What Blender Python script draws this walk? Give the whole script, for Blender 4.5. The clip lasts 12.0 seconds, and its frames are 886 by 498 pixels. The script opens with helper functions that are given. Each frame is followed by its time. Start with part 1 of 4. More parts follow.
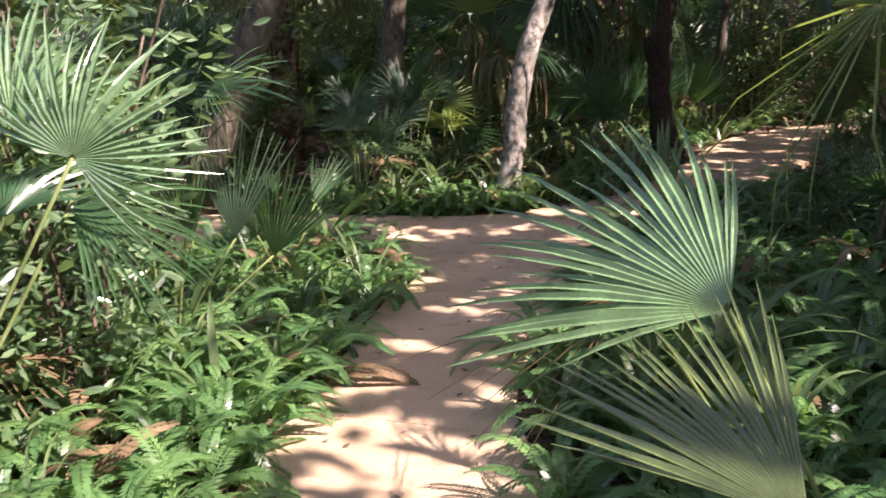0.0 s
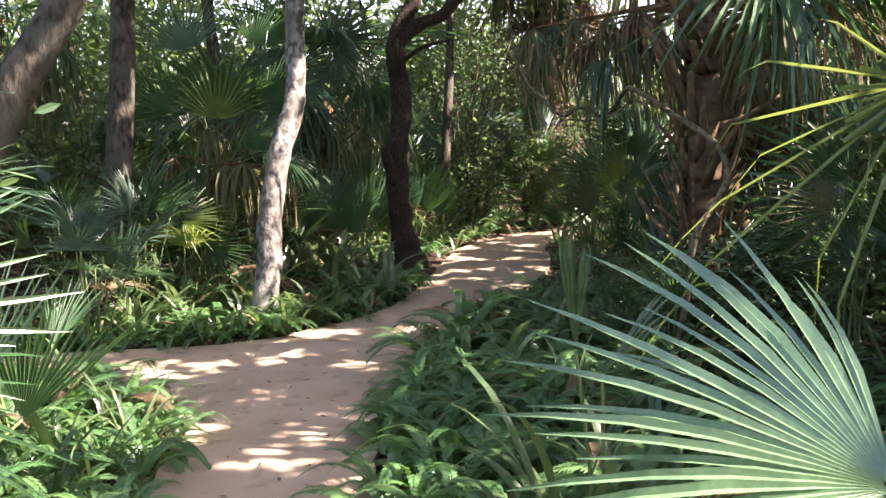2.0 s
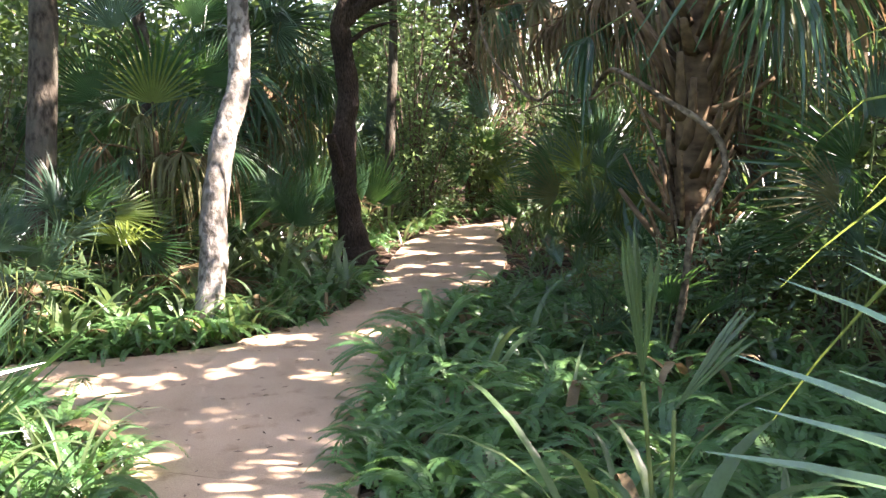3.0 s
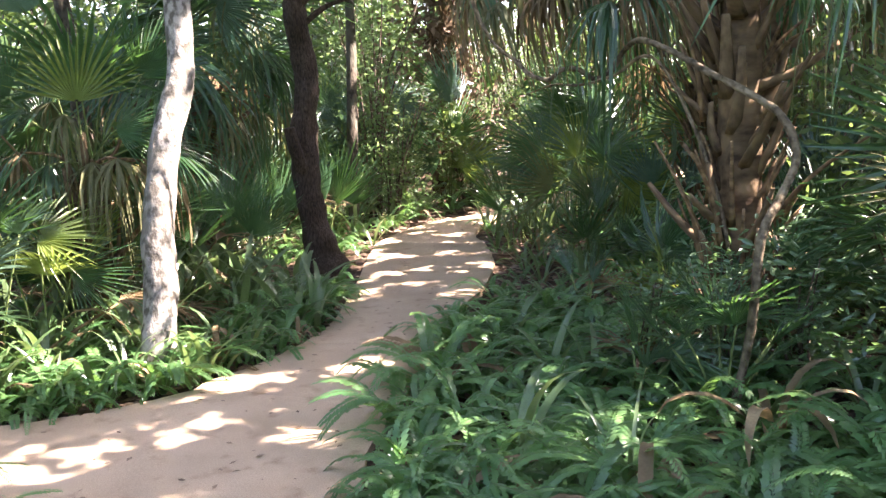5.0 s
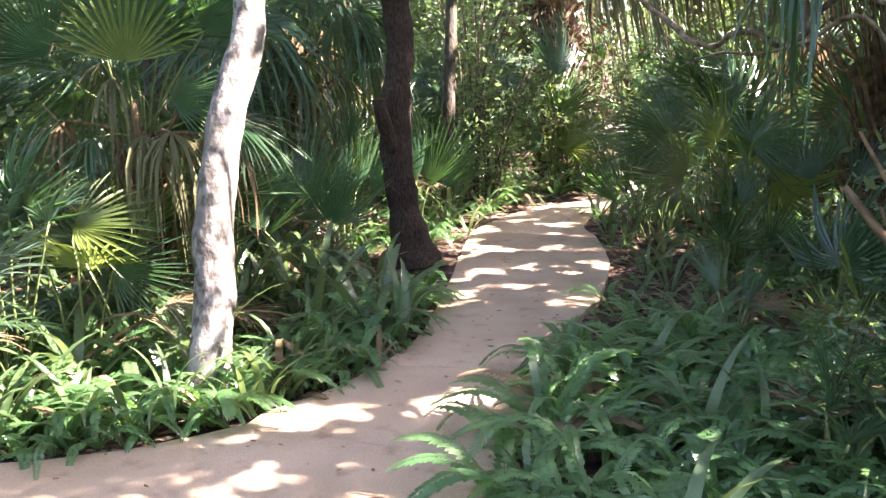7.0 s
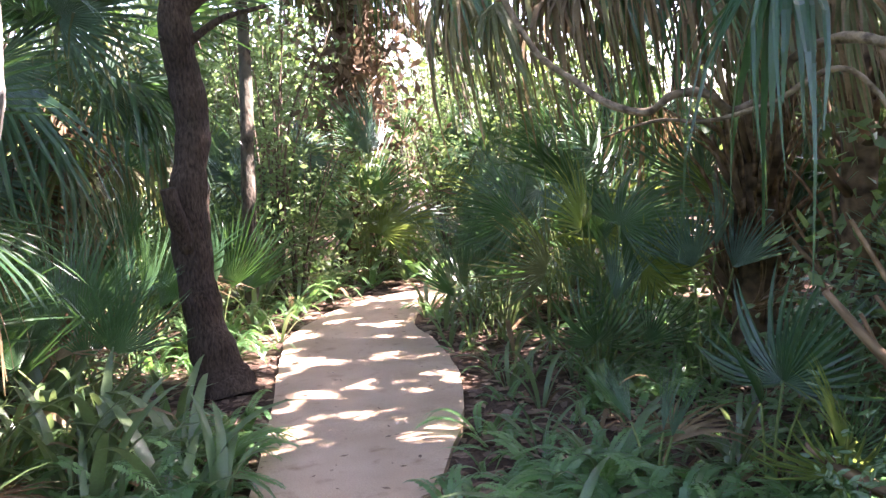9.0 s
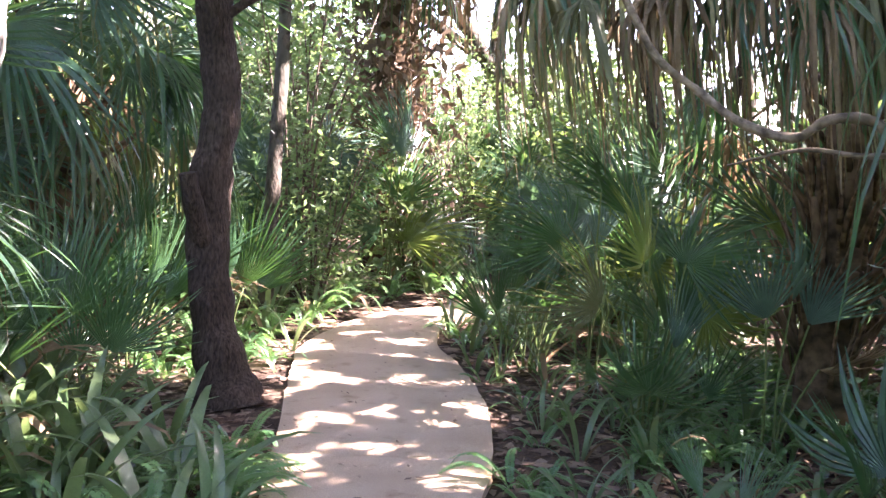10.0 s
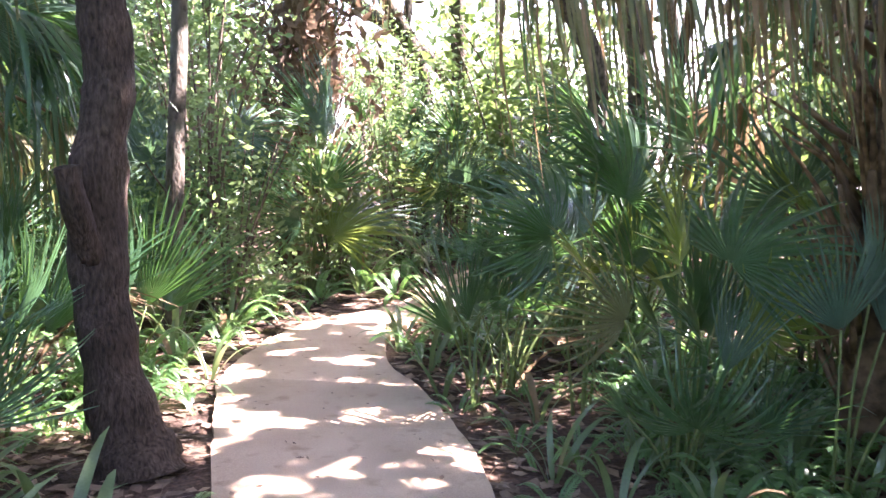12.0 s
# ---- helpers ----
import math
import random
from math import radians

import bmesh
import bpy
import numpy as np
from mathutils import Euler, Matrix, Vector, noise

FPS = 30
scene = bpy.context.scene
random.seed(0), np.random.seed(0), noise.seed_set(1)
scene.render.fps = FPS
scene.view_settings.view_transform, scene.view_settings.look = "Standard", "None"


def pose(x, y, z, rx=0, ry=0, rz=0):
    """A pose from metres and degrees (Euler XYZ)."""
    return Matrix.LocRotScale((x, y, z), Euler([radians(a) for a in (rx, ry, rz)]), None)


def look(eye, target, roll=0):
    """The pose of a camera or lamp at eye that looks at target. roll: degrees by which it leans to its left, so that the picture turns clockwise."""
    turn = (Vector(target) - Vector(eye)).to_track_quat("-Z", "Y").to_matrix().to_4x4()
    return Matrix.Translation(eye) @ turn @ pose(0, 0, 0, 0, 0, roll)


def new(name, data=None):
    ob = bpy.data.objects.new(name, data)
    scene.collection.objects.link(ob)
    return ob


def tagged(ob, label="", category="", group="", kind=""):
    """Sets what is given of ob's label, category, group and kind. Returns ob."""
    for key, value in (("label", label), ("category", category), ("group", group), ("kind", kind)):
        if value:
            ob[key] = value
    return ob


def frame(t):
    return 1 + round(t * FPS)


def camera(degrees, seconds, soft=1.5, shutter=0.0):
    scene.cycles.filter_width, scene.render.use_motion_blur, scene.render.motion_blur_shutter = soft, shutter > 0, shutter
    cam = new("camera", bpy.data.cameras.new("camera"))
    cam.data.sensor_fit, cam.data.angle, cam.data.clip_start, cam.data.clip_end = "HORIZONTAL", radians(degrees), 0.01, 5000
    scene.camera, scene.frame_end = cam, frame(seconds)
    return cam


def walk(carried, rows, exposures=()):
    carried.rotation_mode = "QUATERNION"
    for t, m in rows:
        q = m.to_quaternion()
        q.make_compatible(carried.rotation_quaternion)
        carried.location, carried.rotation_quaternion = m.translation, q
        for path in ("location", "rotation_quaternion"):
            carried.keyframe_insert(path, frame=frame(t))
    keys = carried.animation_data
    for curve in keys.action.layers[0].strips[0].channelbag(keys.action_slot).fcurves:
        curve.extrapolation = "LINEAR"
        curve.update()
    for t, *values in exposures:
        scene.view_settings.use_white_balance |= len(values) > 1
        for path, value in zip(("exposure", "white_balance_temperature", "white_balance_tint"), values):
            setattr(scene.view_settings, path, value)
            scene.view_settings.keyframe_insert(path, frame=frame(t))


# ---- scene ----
cam = camera(50.0, 12.0, soft=1.45, shutter=0.12)
PATH = [
    (0.0, (0.000, 0.000, 1.658, 76.41, 1.72, 10.66)),
    (0.5, (-0.144, 0.144, 1.622, 81.09, 1.13, 2.14)),
    (1.0, (-0.327, 0.329, 1.621, 83.56, 0.03, 0.44)),
    (1.5, (-0.538, 0.517, 1.630, 83.33, 1.14, -6.20)),
    (2.0, (-0.670, 0.748, 1.600, 82.64, 1.14, -8.24)),
    (2.5, (-0.757, 1.079, 1.597, 82.96, -0.50, -10.68)),
    (3.0, (-0.861, 1.402, 1.577, 81.90, 1.09, -12.80)),
    (3.5, (-0.947, 1.689, 1.574, 80.35, 1.93, -15.13)),
    (5.5, (-0.797, 2.918, 1.622, 80.79, 3.64, -15.76)),
    (6.0, (-0.734, 3.229, 1.622, 80.25, 2.75, -10.36)),
    (6.5, (-0.673, 3.479, 1.607, 79.44, 2.13, -8.60)),
    (7.0, (-0.676, 3.806, 1.598, 79.34, 1.99, -10.49)),
    (9.0, (-0.602, 5.190, 1.610, 83.38, 3.15, -23.63)),
    (9.5, (-0.578, 5.470, 1.581, 83.16, 2.71, -24.28)),
    (10.0, (-0.516, 5.845, 1.591, 83.98, -2.55, -22.26)),
    (10.5, (-0.513, 6.185, 1.564, 84.20, -5.28, -22.57)),
    (11.0, (-0.503, 6.526, 1.564, 81.26, 0.05, -30.36)),
    (11.5, (-0.465, 6.847, 1.551, 81.46, 0.30, -32.84)),
    (12.0, (-0.332, 7.213, 1.560, 82.94, -0.87, -28.79)),
]
walk(cam, [(t, pose(*p)) for t, p in PATH], [(0.0, 1.88, 6800, 38), (0.5, 1.95, 6700, 34), (1.5, 2.52, 6750, 36), (2.5, 2.85, 6700, 32), (3.5, 3.4, 6700, 31), (7.0, 3.65, 6500, 37), (9.0, 3.9, 6350, 42), (12.0, 4.2, 6100, 45)])

# ---- light ----
SUN_EL, SUN_AZ = radians(50), radians(100)          # azimuth clockwise from +y
SUN = Vector((math.sin(SUN_AZ) * math.cos(SUN_EL), math.cos(SUN_AZ) * math.cos(SUN_EL), math.sin(SUN_EL)))
world = bpy.data.worlds.new("sky")
scene.world = world
world.use_nodes = True
nt = world.node_tree
sky = nt.nodes.new("ShaderNodeTexSky")
sky.sky_type, sky.sun_disc, sky.sun_elevation, sky.sun_rotation = "NISHITA", False, SUN_EL, SUN_AZ
sky.dust_density = 2.0
nt.links.new(sky.outputs[0], nt.nodes["Background"].inputs[0])
nt.nodes["Background"].inputs[1].default_value = 0.13
lamp = bpy.data.lights.new("sun", "SUN")
lamp.energy, lamp.angle, lamp.color = 5.0, radians(0.45), (1.0, 0.94, 0.84)
new("sun", lamp).matrix_world = look(SUN * 50, (0, 0, 0))

# ---- materials ----
def material(name, rough=0.8, spec=0.3):
    m = bpy.data.materials.new(name)
    m.use_nodes = True
    n, l = m.node_tree.nodes, m.node_tree.links
    b = n["Principled BSDF"]
    b.inputs["Roughness"].default_value = rough
    b.inputs["Specular IOR Level"].default_value = spec
    return m, n, l, b


def noise_tex(n, l, scale, detail=4.0, coord="Object", stretch=None):
    c = n.new("ShaderNodeTexCoord")
    t = n.new("ShaderNodeTexNoise")
    t.inputs["Scale"].default_value, t.inputs["Detail"].default_value = scale, detail
    if stretch:
        mp = n.new("ShaderNodeMapping")
        mp.inputs["Scale"].default_value = stretch
        l.new(c.outputs[coord], mp.inputs[0])
        l.new(mp.outputs[0], t.inputs[0])
    else:
        l.new(c.outputs[coord], t.inputs[0])
    return t.outputs["Fac"]


def ramp(n, l, fac, stops):
    r = n.new("ShaderNodeValToRGB")
    while len(r.color_ramp.elements) < len(stops):
        r.color_ramp.elements.new(0.5)
    for e, (p, c) in zip(r.color_ramp.elements, stops):
        e.position, e.color = p, (*c, 1)
    l.new(fac, r.inputs[0])
    return r.outputs[0]


def mix(n, l, fac, a, b, mode="MIX"):
    m = n.new("ShaderNodeMix")
    m.data_type, m.blend_type = "RGBA", mode
    for sock, v in ((m.inputs[0], fac), (m.inputs[6], a), (m.inputs[7], b)):
        if isinstance(v, bpy.types.NodeSocket):
            l.new(v, sock)
        else:
            sock.default_value = v if isinstance(v, float) else (*v, 1)
    return m.outputs[2]


def bump(n, l, b, height, strength, distance):
    u = n.new("ShaderNodeBump")
    u.inputs["Strength"].default_value, u.inputs["Distance"].default_value = strength, distance
    l.new(height, u.inputs["Height"])
    l.new(u.outputs[0], b.inputs["Normal"])


def leaf_mat(name, dark, light, glow, through_light=0.4, rough=0.45, spec=0.4, island=False):
    """A leaf: colour varies leaf by leaf and in fine streaks, and light comes through it."""
    m, n, l, b = material(name, rough, spec)
    if island:
        g = n.new("ShaderNodeNewGeometry")
        rnd = g.outputs["Random Per Island"]
    else:
        rnd = n.new("ShaderNodeObjectInfo").outputs["Random"]
    c = ramp(n, l, rnd, ((0.0, dark), (1.0, light)))
    big = ramp(n, l, noise_tex(n, l, 5.0), ((0.3, (0.62, 0.62, 0.6)), (0.7, (1.2, 1.2, 1.1))))
    fine = ramp(n, l, noise_tex(n, l, 60.0, 2.0), ((0.3, (0.8, 0.8, 0.8)), (0.7, (1.15, 1.15, 1.15))))
    c = mix(n, l, 1.0, c, big, "MULTIPLY")
    c = mix(n, l, 1.0, c, fine, "MULTIPLY")
    l.new(c, b.inputs["Base Color"])
    t = n.new("ShaderNodeBsdfTranslucent")
    t.inputs[0].default_value = (*glow, 1)
    mx = n.new("ShaderNodeMixShader")
    mx.inputs[0].default_value = through_light
    l.new(b.outputs[0], mx.inputs[1])
    l.new(t.outputs[0], mx.inputs[2])
    l.new(mx.outputs[0], n["Material Output"].inputs[0])
    return m


FERN = leaf_mat("fern_leaf", (0.05, 0.142, 0.053), (0.13, 0.265, 0.09), (0.18, 0.38, 0.075), 0.33, 0.33, 0.55)
FERN_BED = leaf_mat("bed_fern_leaf", (0.05, 0.142, 0.053), (0.115, 0.24, 0.085), (0.18, 0.38, 0.075), 0.33, 0.33, 0.55, True)
FERN_DRY = leaf_mat("dry_fern_leaf", (0.15, 0.105, 0.06), (0.26, 0.19, 0.115), (0.26, 0.19, 0.1), 0.3, 0.7, 0.2)
FAN = leaf_mat("fan_leaf", (0.022, 0.068, 0.032), (0.058, 0.132, 0.054), (0.1, 0.24, 0.045), 0.27, 0.33, 0.5)
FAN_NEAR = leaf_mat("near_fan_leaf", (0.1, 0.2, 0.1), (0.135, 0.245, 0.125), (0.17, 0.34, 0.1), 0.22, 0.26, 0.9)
FAN_OLIVE = leaf_mat("olive_fan_leaf", (0.085, 0.13, 0.05), (0.13, 0.17, 0.06), (0.3, 0.36, 0.06), 0.3, 0.26, 0.8)
FAN_BLUE = leaf_mat("blue_fan_leaf", (0.05, 0.11, 0.075), (0.09, 0.16, 0.11), (0.12, 0.24, 0.09), 0.25, 0.36, 0.5)
# fan leaf with the yellow of sunlight put into its colour
FAN_SUNNY = leaf_mat("sunny_fan_leaf", (0.08, 0.14, 0.04), (0.15, 0.2, 0.05), (0.28, 0.38, 0.07), 0.4, 0.4, 0.4)
DEAD = leaf_mat("dead_palm_leaf", (0.15, 0.112, 0.06), (0.29, 0.22, 0.125), (0.3, 0.2, 0.1), 0.25, 0.75, 0.2)
OLIVE = leaf_mat("fading_palm_leaf", (0.075, 0.1, 0.045), (0.18, 0.17, 0.08), (0.22, 0.24, 0.08), 0.3, 0.6, 0.3)
STRAP = leaf_mat("strap_leaf", (0.055, 0.115, 0.045), (0.125, 0.19, 0.08), (0.18, 0.27, 0.08), 0.32, 0.33, 0.6)
BUSH = leaf_mat("bush_leaf", (0.042, 0.09, 0.038), (0.112, 0.175, 0.068), (0.2, 0.31, 0.07), 0.36, 0.38, 0.45, True)
# lit copy of the bush leaf: sunlight is put into the paler colour
BUSH_LIT = leaf_mat("lit_bush_leaf", (0.055, 0.12, 0.05), (0.15, 0.23, 0.1), (0.25, 0.38, 0.12), 0.42, 0.45, 0.4, True)
BROAD = leaf_mat("broad_shrub_leaf", (0.07, 0.145, 0.07), (0.15, 0.25, 0.12), (0.2, 0.34, 0.1), 0.3, 0.3, 0.7, True)
CANOPY = leaf_mat("crown_leaf", (0.04, 0.065, 0.03), (0.08, 0.11, 0.05), (0.12, 0.16, 0.06), 0.22, 0.45, 0.4, True)
LITTER = leaf_mat("litter_leaf", (0.1, 0.068, 0.048), (0.3, 0.225, 0.16), (0.28, 0.19, 0.11), 0.12, 0.8, 0.2, True)


def bark_mat(name, low, high, spots, scale, strength, stretch=(1, 1, 0.25), edge=(0.34, 0.62)):
    m, n, l, b = material(name, 0.9, 0.2)
    f = noise_tex(n, l, scale, 8.0, "Object", stretch)
    g = noise_tex(n, l, 3.5, 6.0)
    c = ramp(n, l, f, ((edge[0], low), (edge[1], high)))
    c = mix(n, l, 1.0, c, ramp(n, l, noise_tex(n, l, 2.2, 3.0), ((0.35, (0.6, 0.6, 0.6)), (0.65, (1.15, 1.15, 1.15)))), "MULTIPLY")
    if spots:
        c = mix(n, l, ramp(n, l, g, ((0.5, (0, 0, 0)), (0.58, (0.75, 0.75, 0.75)))), c, spots)
    l.new(c, b.inputs["Base Color"])
    bump(n, l, b, f, strength, 0.02)
    return m


BARK_PALE = bark_mat("pale_bark", (0.1, 0.092, 0.072), (0.33, 0.31, 0.26), (0.15, 0.138, 0.108), 19, 1.0, (1, 1, 0.7), (0.4, 0.54))
BARK_DARK = bark_mat("dark_bark", (0.022, 0.015, 0.01), (0.085, 0.062, 0.042), None, 55, 1.0, (1.2, 1.2, 0.4), (0.3, 0.66))
BARK_GREY = bark_mat("grey_bark", (0.034, 0.029, 0.019), (0.122, 0.105, 0.075), (0.092, 0.09, 0.065), 30, 1.0, (1, 1, 0.45))
BARK_VINE = bark_mat("vine_bark", (0.06, 0.046, 0.026), (0.22, 0.175, 0.105), None, 26, 0.9, (1, 1, 1))
BOOT = bark_mat("palm_boot", (0.045, 0.029, 0.015), (0.185, 0.128, 0.068), None, 12, 0.7, (0.3, 1, 1))
STALK = bark_mat("palm_stalk", (0.09, 0.15, 0.04), (0.2, 0.25, 0.09), None, 8, 0.2)
STALK_DRY = bark_mat("dry_palm_stalk", (0.065, 0.04, 0.018), (0.27, 0.18, 0.09), None, 9, 0.3)
TWIG = bark_mat("twig_bark", (0.06, 0.045, 0.03), (0.18, 0.14, 0.1), None, 20, 0.4)


def path_mat():
    m, n, l, b = material("tan_concrete", 0.88, 0.25)
    big = ramp(n, l, noise_tex(n, l, 1.6, 6.0), ((0.3, (0.37, 0.28, 0.178)), (0.7, (0.49, 0.385, 0.258))))
    sand = ramp(n, l, noise_tex(n, l, 140.0, 3.0), ((0.3, (0.8, 0.78, 0.76)), (0.7, (1.12, 1.12, 1.12))))
    stain = ramp(n, l, noise_tex(n, l, 7.0, 8.0), ((0.28, (0.72, 0.68, 0.64)), (0.42, (1, 1, 1))))
    c = mix(n, l, 1.0, mix(n, l, 1.0, big, sand, "MULTIPLY"), stain, "MULTIPLY")
    o = n.new("ShaderNodeObjectInfo")
    c = mix(n, l, 1.0, c, ramp(n, l, o.outputs["Random"], ((0, (0.9, 0.89, 0.88)), (1, (1.06, 1.05, 1.05)))), "MULTIPLY")
    l.new(c, b.inputs["Base Color"])
    bump(n, l, b, noise_tex(n, l, 120.0, 5.0), 0.35, 0.004)
    return m


def soil_mat():
    m, n, l, b = material("leaf_soil", 0.95, 0.15)
    c = ramp(n, l, noise_tex(n, l, 2.0, 8.0), ((0.3, (0.035, 0.025, 0.018)), (0.55, (0.085, 0.06, 0.042)), (0.75, (0.13, 0.095, 0.065))))
    v = ramp(n, l, noise_tex(n, l, 45.0, 5.0), ((0.3, (0.5, 0.5, 0.5)), (0.7, (1.4, 1.3, 1.2))))
    l.new(mix(n, l, 1.0, c, v, "MULTIPLY"), b.inputs["Base Color"])
    bump(n, l, b, noise_tex(n, l, 30.0, 8.0), 0.9, 0.03)
    return m


CONCRETE, SOIL = path_mat(), soil_mat()


# ---- mesh helpers ----
def mesh_of(name, verts, faces, mat, smooth=True):
    me = bpy.data.meshes.new(name)
    me.from_pydata([tuple(v) for v in verts], [], faces)
    me.materials.append(mat)
    if smooth:
        me.polygons.foreach_set("use_smooth", [True] * len(me.polygons))
    me.update()
    return me


def quads_mesh(name, quads, mat):
    """A mesh of loose quads from an array (n, 4, 3)."""
    n = len(quads)
    me = bpy.data.meshes.new(name)
    me.vertices.add(4 * n)
    me.vertices.foreach_set("co", np.ascontiguousarray(quads, dtype=np.float32).ravel())
    me.loops.add(4 * n)
    me.loops.foreach_set("vertex_index", np.arange(4 * n, dtype=np.int32))
    me.polygons.add(n)
    me.polygons.foreach_set("loop_start", np.arange(0, 4 * n, 4, dtype=np.int32))
    me.materials.append(mat)
    me.update(calc_edges=True)
    return me


def part(name, me, parent, label="", m=None):
    ob = new(name, me)
    ob.parent = parent
    if m is not None:
        ob.matrix_basis = m
    if label:
        ob["label"] = label
    return ob


def thing(name, at, label, category, group="", m=None):
    ob = new(name)
    ob.empty_display_size = 0.1
    ob.matrix_basis = m if m is not None else Matrix.Translation(at)
    return tagged(ob, label, category, group)


def smooth_line(points, per=6):
    """Points along a Catmull-Rom curve through the given ones."""
    p = [np.array(q, float) for q in points]
    p = [2 * p[0] - p[1]] + p + [2 * p[-1] - p[-2]]
    out = []
    for i in range(1, len(p) - 2):
        for k in range(per):
            t = k / per
            a, b, c, d = p[i - 1], p[i], p[i + 1], p[i + 2]
            out.append(0.5 * (2 * b + (c - a) * t + (2 * a - 5 * b + 4 * c - d) * t * t + (3 * b - a - 3 * c + d) * t ** 3))
    return np.array(out + [p[-2]])


def tube(points, radii, sides=10, rough=0.0, seed=0):
    """Verts and faces of a closed tube of varying radius."""
    rng = np.random.RandomState(seed)
    pts = np.array(points, float)
    rad = np.interp(np.linspace(0, 1, len(pts)), np.linspace(0, 1, len(radii)), radii)
    verts, faces = [], []
    side = Vector((0.3, 0.9, 0.1))
    lumps = rng.uniform(0, 6.28, 6)
    for i, p in enumerate(pts):
        d = Vector(pts[min(i + 1, len(pts) - 1)] - pts[max(i - 1, 0)]).normalized()
        u = (side - d * side.dot(d)).normalized()
        w = d.cross(u)
        for k in range(sides):
            a = 2 * math.pi * k / sides
            r = rad[i] * (1 + rough * (0.5 * math.sin(3 * a + lumps[0] + i * 0.5) + 0.4 * math.sin(2 * a + lumps[1] - i * 0.31)
                                       + 0.5 * math.sin(i * 0.9 + lumps[2]) + rng.uniform(-0.5, 0.5)))
            verts.append(Vector(p) + (u * math.cos(a) + w * math.sin(a)) * r)
        side = u
    for i in range(len(pts) - 1):
        for k in range(sides):
            k2 = (k + 1) % sides
            faces.append((i * sides + k, i * sides + k2, (i + 1) * sides + k2, (i + 1) * sides + k))
    faces.append(tuple(range(sides - 1, -1, -1)))
    faces.append(tuple((len(pts) - 1) * sides + k for k in range(sides)))
    return verts, faces


def tube_mesh(name, points, radii, mat, sides=10, rough=0.0, seed=0, per=6):
    v, f = tube(smooth_line(points, per), radii, sides, rough, seed)
    return mesh_of(name, v, f, mat)


def axes(x, z_hint):
    """A rotation whose x axis is x and whose z leans to z_hint."""
    x = Vector(x).normalized()
    y = Vector(z_hint).cross(x)
    if y.length < 1e-4:
        y = Vector((0, 1, 0)).cross(x)
    y.normalize()
    z = x.cross(y)
    return Matrix((x, y, z)).transposed().to_4x4()


# ---- plant pieces ----
def blade_mesh(name, mat, segments=30, reach=1.0, half_angle=125, split=0.45, sag=0.15, cup=0.25, seed=0, ragged=0.1, fold=0.8):
    """A fan leaf: pleated segments joined near the hub, free and tapering outside, hub at the origin, middle segment along +x."""
    rng = np.random.RandomState(seed)
    verts, faces = [], []
    step = 2 * radians(half_angle) / segments
    rings = (0.03, 0.22, split, 0.66, 0.85, 1.0)
    for i in range(segments):
        th = -radians(half_angle) + (i + 0.5) * step
        length = reach * (0.72 + 0.28 * math.cos(th * 0.62)) * (1 + rng.uniform(-ragged, ragged))
        bend = sag * (1 + rng.uniform(-0.5, 0.6))
        twist = rng.uniform(-0.03, 0.03)
        base = len(verts)
        for r in rings:
            q = r * length
            wide = q * math.tan(step / 2) * (1.0 if r < split else 0.96) if r <= split else split * length * math.tan(step / 2) * 1.05 * ((1 - r) / (1 - split)) ** 0.6
            wide = max(wide, 0.0012)
            a = th + twist * r
            zc = -bend * (max(r - 0.25, 0) ** 2) * 1.6 * reach + cup * q * (abs(math.sin(th / 2)) ** 2)
            for k in (-1, 0, 1):
                verts.append((q * math.cos(a) - k * wide * math.sin(a), q * math.sin(a) + k * wide * math.cos(a),
                              zc - (fold * wide if k == 0 else 0)))
        for j in range(len(rings) - 1):
            for k in (0, 1):
                o = base + 3 * j + k
                faces.append((o, o + 3, o + 4, o + 1))
    return mesh_of(name, verts, faces, mat, False)


def hanging_blade(name, mat, segments=22, reach=1.0, seed=0):
    """A drooping fan whose segments bend over and hang straight down; hub at the origin, stalk side along -x."""
    rng = np.random.RandomState(seed)
    verts, faces = [], []
    for i in range(segments):
        th = radians(-110 + 220 * (i + 0.5) / segments)
        out = reach * rng.uniform(0.12, 0.42)
        drop = reach * rng.uniform(0.4, 1.05)
        wide = reach * rng.uniform(0.009, 0.026)
        sway = rng.uniform(-0.35, 0.35)
        base = len(verts)
        for r in (0.02, 0.25, 0.5, 0.75, 1.0):
            q = out * (1 - (1 - r) ** 2.2)
            z = -drop * r ** 1.6
            th += sway * 0.25
            w = wide * (1.15 - r) * min(1, r * 6 + 0.2)
            ca, sa = math.cos(th), math.sin(th)
            for k in (-1, 0, 1):
                verts.append((q * ca - k * w * sa, q * sa + k * w * ca, z - (0.4 * w if k == 0 else 0)))
        for j in range(4):
            for k in (0, 1):
                o = base + 3 * j + k
                faces.append((o, o + 3, o + 4, o + 1))
    return mesh_of(name, verts, faces, mat, False)


